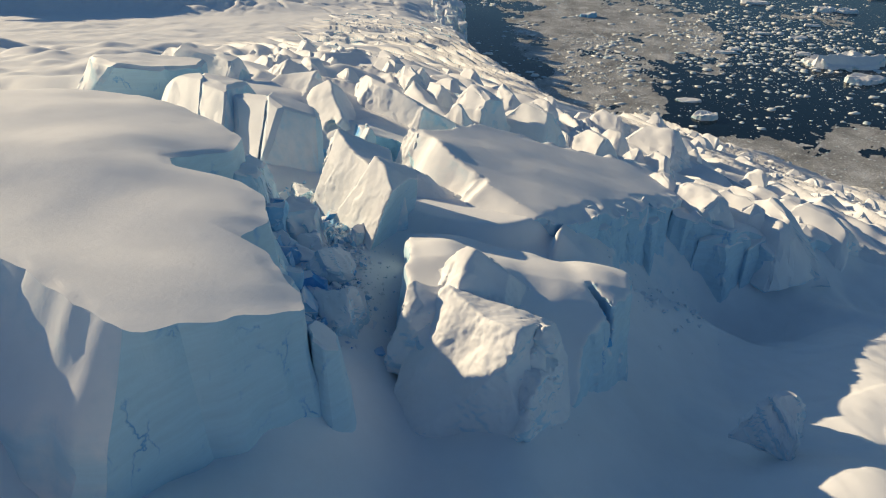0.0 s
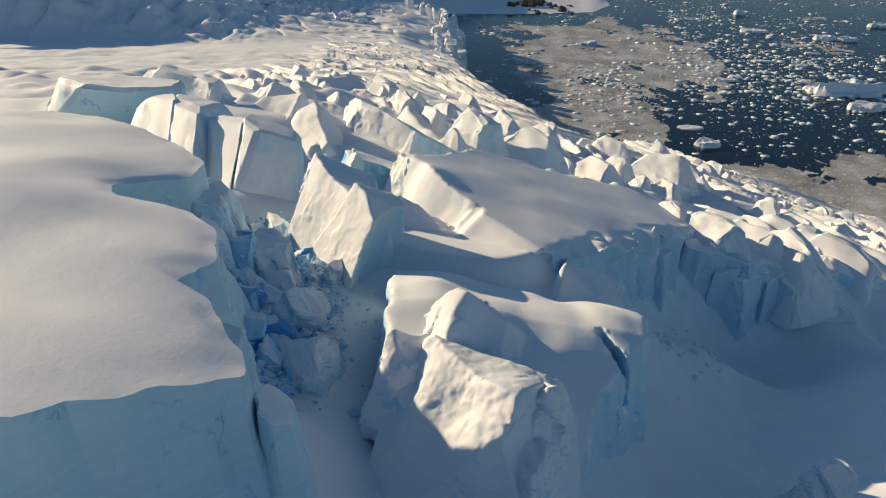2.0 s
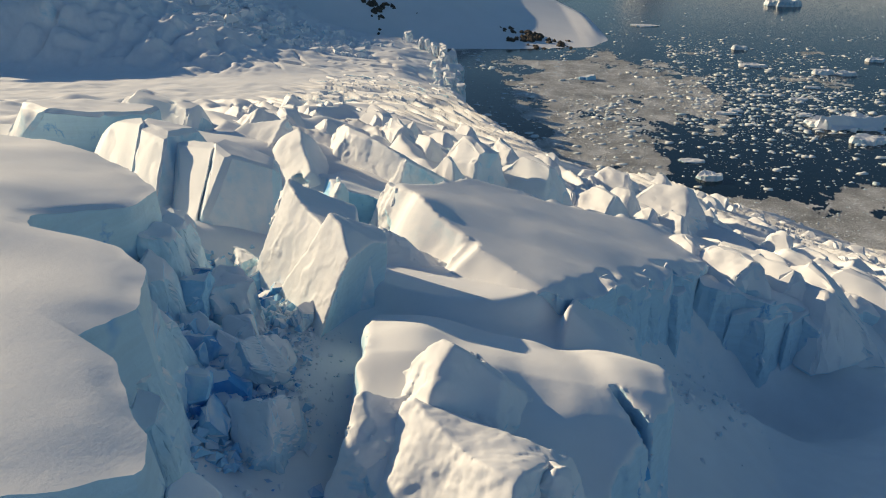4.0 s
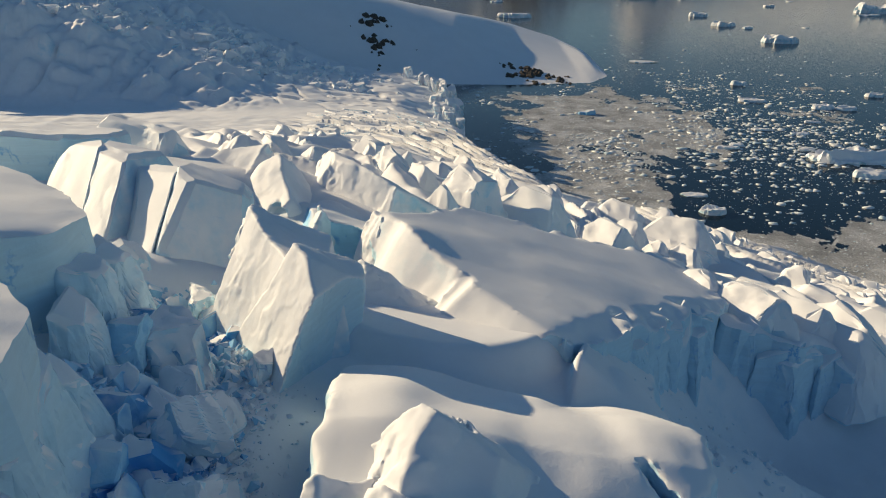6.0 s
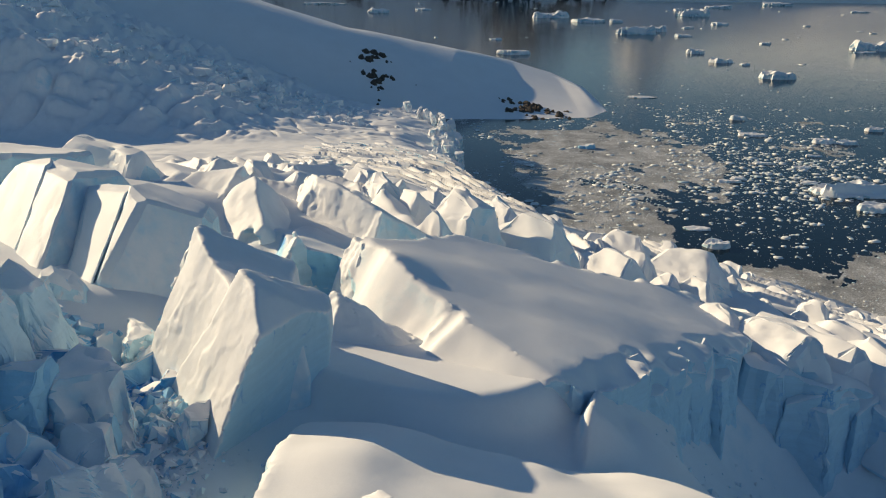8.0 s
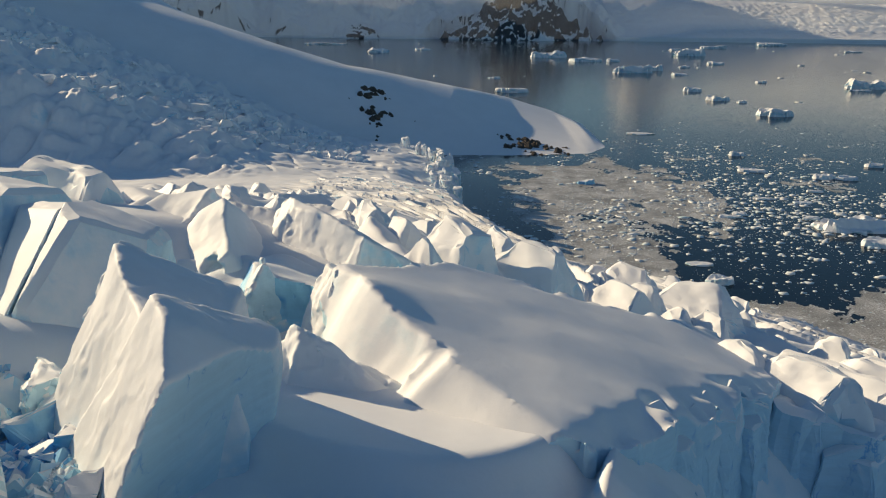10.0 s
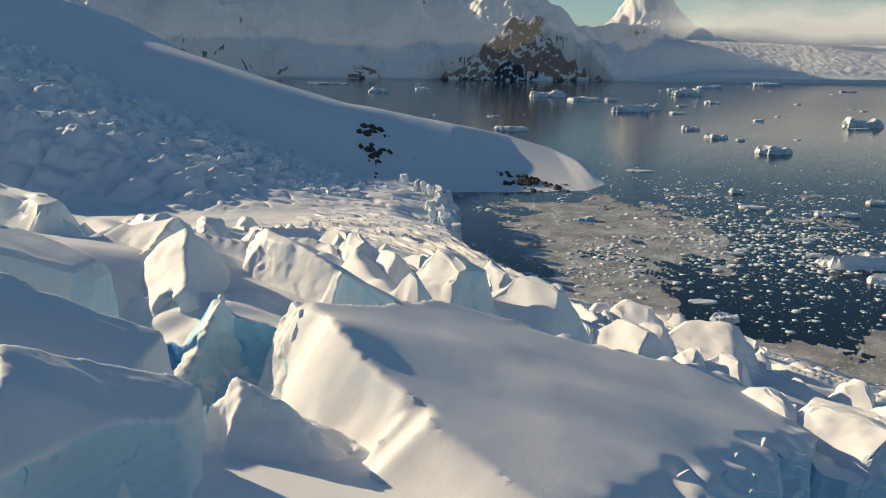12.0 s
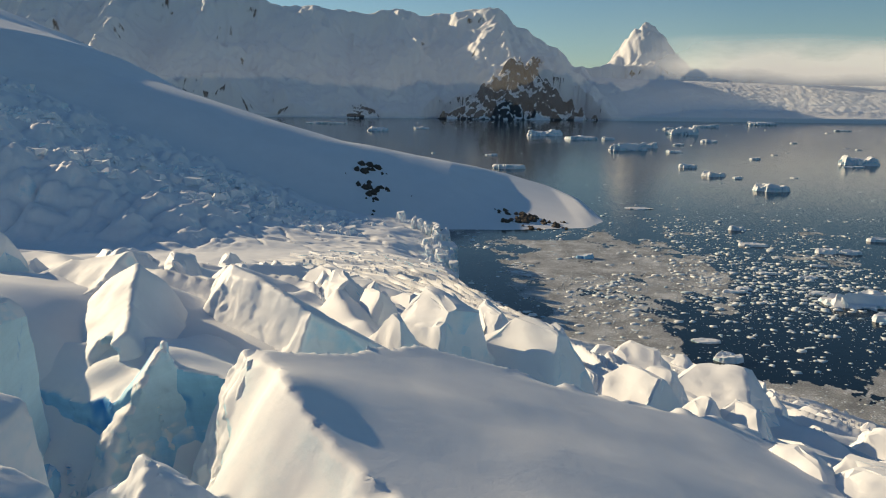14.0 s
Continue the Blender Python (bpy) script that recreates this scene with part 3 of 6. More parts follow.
def cut_by(k, *planes):
    fs = [half_space(n, p) for n, p in planes]
    return lambda x, y, z: smax(k, *[f(x, y, z) for f in fs])


def plan(outline):
    """Signed distance in plan to a closed outline (minus: inside)."""
    pts = np.array(outline, float)

    def dist(x, y):
        best, inside = np.full(x.shape, 1e9), np.zeros(x.shape, bool)
        for (ax, ay), (bx, by) in zip(pts, np.roll(pts, -1, 0)):
            ux, uy = bx - ax, by - ay
            t = np.clip(((x - ax) * ux + (y - ay) * uy) / (ux * ux + uy * uy), 0, 1)
            best = np.minimum(best, np.hypot(x - ax - t * ux, y - ay - t * uy))
            if uy != 0:
                inside ^= ((ay > y) != (by > y)) & (x < ax + (y - ay) * ux / uy)
        return np.where(inside, -best, best)
    return dist


def chipped(rough, size, seed, snow=0.25, plate=0.9, tall=1.0):
    """Relief of broken ice: lumps, chips and stepped plates on walls, much less where snow lies."""
    def relief(x, y, z, up):
        wall = snow + (1 - snow) * smooth(0.82, 0.45, up)
        a, b, c = x / size, y / size, z / size / tall
        soft = fbm3(a, b, c, 4, seed, 0.55)
        wx = 1.3 * a + 0.45 * c + 0.55 * noise3(2 * a, 2 * b, 2 * c, seed + 7)
        wy = 1.3 * b - 0.35 * c + 0.55 * noise3(2 * a, 2 * b, 2 * c, seed + 8)
        step_ = LATTICE[np.floor(wx + seed).astype(np.int32) & 255, np.floor(wy + 0.6 * c).astype(np.int32) & 255] - 0.5
        crease = 0.5 - np.abs(noise3(a * 0.8 + 3, b * 0.8, c * 0.8, seed + 9))
        return rough * (wall * (0.75 * soft + plate * step_ * (wall > 0.6) + 0.5 * crease) + 0.02 * fbm3(a * 1.5, b * 1.5, c * 1.5, 2, seed + 4))
    return relief


def sculpt(name, lo, hi, step, field, relief, mat, parent=None, warp=0.25, wave=2.5, seed=0):
    """One mesh on the zero surface of a field inside a box, by joining the cells that the surface crosses."""
    ax = [np.arange(a, b + step, step) for a, b in zip(lo, hi)]
    X, Y, Z = np.meshgrid(*ax, indexing="ij")
    if warp:
        wx = warp * noise3(X / wave, Y / wave, Z / wave, seed + 1)
        wy = warp * noise3(X / wave, Y / wave, Z / wave, seed + 2)
        wz = warp * noise3(X / wave, Y / wave, Z / wave, seed + 3)
        F = field(X + wx, Y + wy, Z + wz)
    else:
        F = field(X, Y, Z)
    if relief is not None:
        up = np.clip(np.gradient(F, axis=2) / step, -1, 1)
        near = np.abs(F) < 1.2
        F[near] += relief(X[near], Y[near], Z[near], up[near])
    for s in (np.s_[0], np.s_[-1], np.s_[:, 0], np.s_[:, -1], np.s_[:, :, 0], np.s_[:, :, -1]):
        F[s] = np.maximum(F[s], 0.3 * step)
    solid_ = F < 0
    n = np.array(F.shape)
    count = np.zeros(n - 1, np.int8)
    for i in (0, 1):
        for j in (0, 1):
            for k in (0, 1):
                count += solid_[i:n[0] - 1 + i, j:n[1] - 1 + j, k:n[2] - 1 + k]
    cells = np.argwhere((count > 0) & (count < 8))
    index = np.full(n - 1, -1, np.int32)
    index[tuple(cells.T)] = np.arange(len(cells))
    total, hits = np.zeros((len(cells), 3)), np.zeros(len(cells))
    corners = [(i, j, k) for i in (0, 1) for j in (0, 1) for k in (0, 1)]
    for a in corners:
        for axis in range(3):
            if a[axis]:
                continue
            b = list(a)
            b[axis] = 1
            fa, fb = F[tuple((cells + a).T)], F[tuple((cells + b).T)]
            hit = (fa < 0) != (fb < 0)
            t = np.where(hit, fa / np.where(hit, fa - fb, 1), 0)
            p = cells + np.array(a, float)
            p[:, axis] += t
            total += p * hit[:, None]
            hits += hit
    verts = np.array(lo) + step * total / hits[:, None]
    quads = []
    for axis in range(3):
        u, v = (axis + 1) % 3, (axis + 2) % 3
        a = [slice(1, -1)] * 3
        a[axis] = slice(0, n[axis] - 1)
        b = list(a)
        b[axis] = slice(1, n[axis])
        s0, s1 = solid_[tuple(a)], solid_[tuple(b)]
        at = np.argwhere(s0 != s1)
        out = s0[tuple(at.T)]
        at[:, u] += 1
        at[:, v] += 1
        ring_ = []
        for du, dv in ((-1, -1), (0, -1), (0, 0), (-1, 0)):
            q = at.copy()
            q[:, u] += du
            q[:, v] += dv
            ring_.append(index[tuple(q.T)])
        q = np.stack(ring_, 1)
        q[~out] = q[~out][:, ::-1]
        quads.append(q)
    quads = np.concatenate(quads)
    me = bpy.data.meshes.new(name)
    me.vertices.add(len(verts))
    me.vertices.foreach_set("co", verts.astype(np.float32).ravel())
    me.loops.add(quads.size)
    me.loops.foreach_set("vertex_index", quads.astype(np.int32).ravel())
    me.polygons.add(len(quads))
    me.polygons.foreach_set("loop_start", np.arange(0, quads.size, 4, dtype=np.int32))
    me.polygons.foreach_set("use_smooth", np.ones(len(quads), bool))
    me.update(calc_edges=True)
    me.validate()
    me.set_sharp_from_angle(angle=radians(50))
    me.materials.append(mat)
    ob = new(name, me)
    ob.parent = parent
    return ob


# ---- ice masses: plan outline, top surface and broken walls ----
def planar(z0, x0, y0, gx, gy):
    return lambda x, y: z0 + gx * (x - x0) + gy * (y - y0)


def facets(v, seed):
    """Broken line noise: flat panels between sharp creases."""
    i = np.floor(v).astype(int)
    u = v - i
    r = LATTICE[(seed * 13) % 256]
    return (r[i & 255] * (1 - u) + r[(i + 1) & 255] * u) * 2 - 1


def mass(name, outline, top, base, label, category="serac", seed=0, step=0.6, batter=0.06, lit=0.0, rough=0.25, bumps=0.06, mat=None, parent=None, group="", edge=0.25):
    """A block of glacier ice: a closed plan outline with rough walls down to base and a snow-covered top.
    lit: how far its walls on the sunny side lean outwards, in metres a metre of height."""
    pts = np.array(outline, float)
    area = 0.5 * np.sum(pts[:, 0] * np.roll(pts[:, 1], -1) - np.roll(pts[:, 0], -1) * pts[:, 1])
    if area < 0:
        pts = pts[::-1]
    seg = np.roll(pts, -1, 0) - pts
    length = np.hypot(seg[:, 0], seg[:, 1])
    total = length.sum()
    n = int(min(300, max(36, total / step)))
    s = np.linspace(0, total, n, endpoint=False)
    cum = np.concatenate([[0], np.cumsum(length)])
    k = np.clip(np.searchsorted(cum, s, side="right") - 1, 0, len(pts) - 1)
    loop = pts[k] + seg[k] * ((s - cum[k]) / length[k])[:, None]
    for _ in range(2):
        loop = 0.25 * np.roll(loop, 1, 0) + 0.5 * loop + 0.25 * np.roll(loop, -1, 0)
    tang = np.roll(loop, -2, 0) - np.roll(loop, 2, 0)
    nrm = np.stack([tang[:, 1], -tang[:, 0]], 1)
    nrm /= np.maximum(np.hypot(nrm[:, 0], nrm[:, 1]), 1e-6)[:, None]
    loop = loop + nrm * (rough * fbm(loop[:, 0] / 1.8 + seed, loop[:, 1] / 1.8, 3, seed))[:, None]
    centre = loop.mean(0)
    verts = []
    span = math.sqrt(abs(area))
    rings = int(min(44, max(7, span / step / 1.5)))
    cz = float(top(np.array([centre[0]]), np.array([centre[1]]))[0])
    verts.append((centre[0], centre[1], cz))
    for r in range(1, rings + 1):
        f = r / rings
        p = centre + (loop - centre) * f
        z = top(p[:, 0], p[:, 1]) + bumps * fbm(p[:, 0] / 1.7, p[:, 1] / 1.7, 3, seed + 2)
        z = z - edge * smooth(0.86, 1.0, f) ** 2 * (0.7 + 0.5 * vnoise(p[:, 0], p[:, 1], seed + 9))
        verts.extend(np.column_stack([p, z]))
    edge_z = z
    deep = np.maximum(edge_z - (base(loop[:, 0], loop[:, 1]) if callable(base) else base), 0.5)
    steps = int(min(24, max(6, float(deep.max()) / step / 0.8)))
    sunny = np.clip(nrm @ np.array([-0.88, -0.47]), 0, 1)
    lean = batter + lit * smooth(0.25, 0.8, sunny)
    for r in range(1, steps + 1):
        f = r / steps
        d = deep * f
        flute = rough * (1.5 * facets(s / 2.6 + 0.10 * d, seed) + 0.7 * facets(s / 1.1 - 0.25 * d, seed + 3)) + 0.3 * rough * fbm(s / 0.9, d / 1.4, 2, seed + 6)
        lump = rough * 1.4 * fbm(loop[:, 0] / 2.2 + 0.2 * d, loop[:, 1] / 2.2 + d / 2.5, 3, seed + 8)
        sun_side = smooth(0.3, 0.8, sunny) * (lit > 0)
        out = lean * d + (flute * (1 - sun_side) + lump * sun_side) * min(1.0, 3 * f)
        p = loop + nrm * np.asarray(out)[:, None]
        verts.extend(np.column_stack([p, edge_z - d]))
    faces = [(0, 1 + i, 1 + (i + 1) % n) for i in range(n)]
    for r in range(rings + steps - 1):
        b0, b1 = 1 + r * n, 1 + (r + 1) * n
        for i in range(n):
            j = (i + 1) % n
            faces.append((b0 + i, b1 + i, b1 + j, b0 + j))
    ob = mesh_object(name, verts, faces, mat or SNOW_ICE, parent)
    if parent is None:
        tagged(ob, label, category, group)
    return ob


def solid(centre, planes, reach=70.0):
    """Faces (lists of points) of the convex solid left when each plane (outward normal, point) cuts a large cube."""
    c = Vector(centre)
    r = reach
    q = [Vector((c.x + a * r, c.y + b * r, c.z + e * r)) for e in (-1, 1) for b in (-1, 1) for a in (-1, 1)]
    polys = [[q[i] for i in ids] for ids in ((0, 2, 3, 1), (4, 5, 7, 6), (0, 1, 5, 4), (2, 6, 7, 3), (0, 4, 6, 2), (1, 3, 7, 5))]
    for nrm, pt in planes:
        nv = Vector(nrm).normalized()
        h = max(nv.dot(Vector(pt) - c), 0.05) + nv.dot(c)
        kept, rim = [], []
        for poly in polys:
            d = [nv.dot(p) - h for p in poly]
            out = []
            for i, p in enumerate(poly):
                j = (i + 1) % len(poly)
                if d[i] <= 0:
                    out.append(p)
                if (d[i] <= 0) != (d[j] <= 0):
                    m = p.lerp(poly[j], d[i] / (d[i] - d[j]))
                    out.append(m)
                    rim.append(m)
            if len(out) > 2:
                kept.append(out)
        if len(rim) > 2:
            mid = sum(rim, Vector()) / len(rim)
            u = nv.orthogonal().normalized()
            w = nv.cross(u)
            rim.sort(key=lambda p: math.atan2(w.dot(p - mid), u.dot(p - mid)))
            cap = [p for i, p in enumerate(rim) if (p - rim[i - 1]).length > 1e-4]
            if len(cap) > 2:
                kept.append(cap)
        polys = kept
    return polys


def worn(centre, planes, polys, b):
    """Extra planes that take a narrow strip off each edge."""
    edges = collections.defaultdict(list)
    key = lambda p: (round(p.x, 3), round(p.y, 3), round(p.z, 3))
    for poly in polys:
        if len(poly) < 3:
            continue
        nv = Vector()
        for i in range(1, len(poly) - 1):
            nv += (poly[i] - poly[0]).cross(poly[i + 1] - poly[0])
        if nv.length < 1e-6:
            continue
        nv.normalize()
        for p, q in zip(poly, poly[1:] + poly[:1]):
            edges[tuple(sorted((key(p), key(q))))].append(nv)
    extra = []
    for (p, q), ns in edges.items():
        if len(ns) == 2 and ns[0].dot(ns[1]) < 0.92:
            nv = (ns[0] + ns[1]).normalized()
            mid = (Vector(p) + Vector(q)) / 2
            extra.append((nv[:], (mid - nv * b * (0.5 + 1.1 * LATTICE[int(abs(mid.x * 37)) % 256, int(abs(mid.y * 53)) % 256]))[:]))
    return extra


def refine(polys, step):
    """Triangles no longer than about a step, with shared vertices."""
    verts, index = [], {}

    def vid(p):
        k = (round(p[0], 3), round(p[1], 3), round(p[2], 3))
        if k not in index:
            index[k] = len(verts)
            verts.append((p[0], p[1], p[2]))
        return index[k]
    tris = []
    for poly in polys:
        ids = []
        for p in poly:
            i = vid(p)
            if i not in ids:
                ids.append(i)
        if len(ids) < 3:
            continue
        if len(ids) == 3:
            tris.append(tuple(ids))
            continue
        m = vid(sum(poly, Vector()) / len(poly))
        tris += [(m, a, b) for a, b in zip(ids, ids[1:] + ids[:1]) if m not in (a, b)]
    for _ in range(9):
        v = np.array(verts)
        t = np.array(tris)
        e = np.stack([np.linalg.norm(v[t[:, i]] - v[t[:, (i + 1) % 3]], axis=1) for i in range(3)], 1)
        if e.max() <= step:
            break
        half, done = {}, []

        def middle(a, b):
            k = (a, b) if a < b else (b, a)
            if k not in half:
                half[k] = len(verts)
                p, q = verts[a], verts[b]
                verts.append(((p[0] + q[0]) / 2, (p[1] + q[1]) / 2, (p[2] + q[2]) / 2))
            return half[k]
        long_ = e > step
        for (a, b, c), (x, y, z) in zip(tris, long_.tolist()):
            n = x + y + z
            if n == 0:
                done.append((a, b, c))
            elif n == 3:
                ab, bc, ca = middle(a, b), middle(b, c), middle(c, a)
                done += [(a, ab, ca), (ab, b, bc), (ca, bc, c), (ab, bc, ca)]
            else:
                while not (x and (n == 1 or y)):
                    a, b, c, x, y, z = b, c, a, y, z, x
                ab = middle(a, b)
                if n == 1:
                    done += [(a, ab, c), (ab, b, c)]
                else:
                    bc = middle(b, c)
                    done += [(ab, b, bc), (a, ab, bc), (a, bc, c)]
        tris = done
    return np.array(verts), np.array(tris)


def hewn(centre, planes, level=5, crisp=30, rough=0.1, size=2.0, seed=0):
    """Vertices and triangles of a solid broken along planes: worn edges, snow lying smooth above, chipped walls."""
    polys = solid(centre, planes)
    pts = np.array([p[:] for poly in polys for p in poly])
    extent = float(np.median(pts.max(0) - pts.min(0)))
    if level > 2:
        polys = solid(centre, list(planes) + worn(centre, planes, polys, 0.020 * extent * 30 / crisp))
    v, t = refine(polys, max(extent / {2: 1.5, 3: 3, 4: 6, 5: 12, 6: 22}[level], 0.14))
    c = np.array(centre, float)
    fn = np.cross(v[t[:, 1]] - v[t[:, 0]], v[t[:, 2]] - v[t[:, 0]])
    flip = np.einsum("ij,ij->i", fn, v[t].mean(1) - c) < 0
    t[flip] = t[flip][:, ::-1]
    fn[flip] *= -1
    nv = np.zeros_like(v)
    for i in range(3):
        np.add.at(nv, t[:, i], fn)
    nv /= np.maximum(np.linalg.norm(nv, axis=1), 1e-9)[:, None]
    x, y, z = v.T
    a, b = (x + 0.45 * z + 0.3 * y) / size, (y - 0.8 * z + 0.2 * x) / size
    wall = smooth(0.80, 0.45, nv[:, 2])
    lumps = rough * (0.55 + 0.45 * wall) * fbm(a, b, 5, seed, 0.52) + 0.5 * rough * (np.abs(vnoise(a * 1.7, b * 1.7, seed + 5)) - 0.3)
    wa, wb = a * 1.6 + 0.5 * vnoise(a * 2, b * 2, seed + 7), b * 0.9 + 0.5 * vnoise(a * 2, b * 2, seed + 8)
    plate = LATTICE[np.floor(wa).astype(int) & 255, np.floor(wb + seed).astype(int) & 255] - 0.5
    lumps = lumps + 0.9 * rough * wall * plate
    side = 0.5 * rough * np.stack([fbm(b * 1.3, a * 1.3, 3, seed + 11), fbm(a * 1.3, b * 1.3, 3, seed + 12), 0.4 * fbm(a, b, 3, seed + 13)], 1)
    return v + nv * lumps[:, None] + side, t.tolist()


def face(centre, a, b, c):
    """The plane through three points, facing away from the centre."""
    a, b, c = Vector(a), Vector(b), Vector(c)
    nv = (b - a).cross(c - a).normalized()
    if nv.dot(a - Vector(centre)) < 0:
        nv = -nv
    return nv[:], a[:]


def block(name, outline, leans, tops, base, label, category="serac", seed=0, level=5, crisp=34, rough=0.12, size=2.0, mat=None, group="", parent=None):
    """A serac with flat broken faces: corners of its top in plan, each wall's outward lean, one or more top planes (z, x, y, rise in x, rise in y)."""
    pts = np.array(outline, float)
    area = 0.5 * np.sum(pts[:, 0] * np.roll(pts[:, 1], -1) - np.roll(pts[:, 0], -1) * pts[:, 1])
    leans = list(leans)
    if area < 0:
        pts = pts[::-1]
        leans = leans[-2::-1] + leans[-1:]
    heights = [np.min([z0 + gx * (x - x0) + gy * (y - y0) for z0, x0, y0, gx, gy in tops]) for x, y in pts]
    c = np.array([*pts.mean(0), base + 0.6 * (np.mean(heights) - base)])
    planes = [((0, 0, -1), (c[0], c[1], base))]
    for z0, x0, y0, gx, gy in tops:
        planes.append(((-gx, -gy, 1), (x0, y0, z0)))
    for i, (p, q) in enumerate(zip(pts, np.roll(pts, -1, 0))):
        d = q - p
        d = d / np.hypot(*d)
        planes.append(((d[1], -d[0], leans[i % len(leans)]), (*((p + q) / 2), 0.5 * (heights[i] + heights[(i + 1) % len(pts)]))))
    v, f = hewn(c, planes, level, crisp, rough, size, seed)
    ob = mesh_object(name, v, f, mat or SNOW_ICE, parent)
    if parent is None:
        tagged(ob, label, category, group)
    return ob


CREST = -57.0


def wedge(x, y, w, d, h, turn=0.0, seed=0, label="sunlit snow-capped serac with a shaded back", name="serac", sink=2.6, steep=1.3, back=0.35, mat=None, level=None):
    """A leaning serac: w across and d along its crest, h above its foot; one steep sunny side and a gentle shaded one."""
    rnd = random.Random(seed * 7 + 1)
    a = radians(CREST + turn + rnd.uniform(-14, 14))
    c, s_ = math.cos(a), math.sin(a)
    put = lambda u, v: (x + c * u - s_ * v, y + s_ * u + c * v)
    z = float(slope(x, y)) - sink + h
    base = z - h - 2.5
    cz = base + 0.55 * (z - base)
    planes = [((0, 0, -1), (x, y, base))]

    def cut(u, v, nu, nv, nz, zz):
        planes.append(((c * nu - s_ * nv, s_ * nu + c * nv, nz), (*put(u, v), zz)))
    cut(0, 0.05 * w, rnd.uniform(-0.1, 0.25), -steep * rnd.uniform(0.75, 1.1), 1, z)
    cut(0, 0.08 * w, rnd.uniform(-0.2, 0.15), back * rnd.uniform(0.6, 1.3), 1, z + 0.05)
    cut(0, -0.5 * w, rnd.uniform(-0.3, 0.3), -1, rnd.uniform(0.3, 0.6), z - 0.60 * h)
    cut(0, 0.5 * w, rnd.uniform(-0.3, 0.3), 1, rnd.uniform(0.2, 0.7), z - 0.35 * h)
    cut(-0.5 * d, 0, -1, rnd.uniform(-0.6, 0.4), rnd.uniform(0.4, 1.1), z - 0.35 * h)
    cut(0.5 * d, 0, 1, rnd.uniform(-0.3, 0.5), rnd.uniform(0.0, 0.6), z - 0.35 * h)
    for _ in range(4):
        t = rnd.uniform(0, 2 * math.pi)
        cut(0.40 * d * math.cos(t), 0.40 * w * math.sin(t), math.cos(t), math.sin(t), rnd.uniform(0.4, 1.2), z - 0.2 * h)
    v, f = hewn((x, y, cz), planes, level or (5 if w > 4.4 else 4), 46, 0.060 * min(w, 8), 0.4 * w, seed)
    return tagged(mesh_object(name, v, f, mat or CRUST), label, "serac", "seracs")


def columns(parent, path, top, count, seed, drop=(0.1, 1.6), wide=(1.2, 2.8), deep=9.0, mat=None):
    """Split-off columns of ice along a cliff edge; the path runs with the open side on its right."""
    rnd = random.Random(seed)
    legs = [(Vector(a), Vector(b)) for a, b in zip(path, path[1:])]
    total = sum((b - a).length for a, b in legs)
    for i in range(count):
        s_ = total * (i + rnd.uniform(0.1, 0.9)) / count
        for a, b in legs:
            if s_ <= (b - a).length:
                break
            s_ -= (b - a).length
        t = (b - a).normalized()
        o = Vector((t.y, -t.x))
        p = a + t * s_ + o * rnd.uniform(-0.7, 0.5)
        w, z = rnd.uniform(*wide), float(top(np.array([p.x]), np.array([p.y]))[0]) - rnd.uniform(*drop)
        at = lambda u, v, zz: (p.x + t.x * u + o.x * v, p.y + t.y * u + o.y * v, zz)
        nr = lambda u, v, n_: (t.x * u + o.x * v, t.y * u + o.y * v, n_)
        planes = [(nr(rnd.uniform(-0.5, 0.5), 1, rnd.uniform(0.0, 0.25)), at(0, rnd.uniform(0.3, 0.9), z - 1)), (nr(rnd.uniform(-1, 1), 1, rnd.uniform(-0.05, 0.2)), at(0, rnd.uniform(0.5, 1.1), z - 4)), (nr(1, rnd.uniform(-0.2, 0.7), 0.1), at(w / 2, 0, z)), (nr(-1, rnd.uniform(-0.2, 0.7), 0.1), at(-w / 2, 0, z)),
                  (nr(0, -1, 0), at(0, -1.6, z)), (nr(rnd.uniform(-0.4, 0.4), rnd.uniform(0.0, 0.6), 1), at(0, 0, z)), ((0, 0, -1), (p.x, p.y, z - deep))]
        v, f = hewn(at(0, -0.3, z - deep / 2), planes, 4, 40, 0.14, 1.0, seed * 50 + i)
        mesh_object("ice_column", v, f, mat or SNOW_ICE, parent)


# the great flat-topped block
great = tagged(new("ice_block"), "huge flat-topped block of glacier ice with sheer shaded face", "ice block")
mass("snow_plateau", [(-10.6, 25.7), (-4.9, 31.1), (-7.0, 34.6), (-8.6, 36.4), (-10.4, 36.2), (-9.2, 38.9), (-9.9, 42.5), (-10.8, 43.8), (-12.3, 45.3), (-15.9, 44.6),
                      (-18.0, 48.5), (-15.3, 53.2), (-15.8, 57.0), (-18.6, 60.4), (-22.5, 63.4), (-28.3, 66.8), (-36, 66), (-48, 56), (-50, 44), (-44, 36), (-30, 31.5), (-17.6, 30.0), (-15.0, 28.2)],
     lambda x, y: slope(x, y) + 1.0 + 1.4 * smooth(33, 46, y) - 1.0 * smooth(58, 48, y) * smooth(-22, -14, x) * smooth(44, 50, y) + 0.35 * fbm(x / 10, y / 10, 2, 3), lambda x, y: slope(x, y) - 10,
     "", "ice block", 1, step=0.36, batter=0.07, lit=0.62, rough=0.26, bumps=0.012, parent=great, edge=0.12)
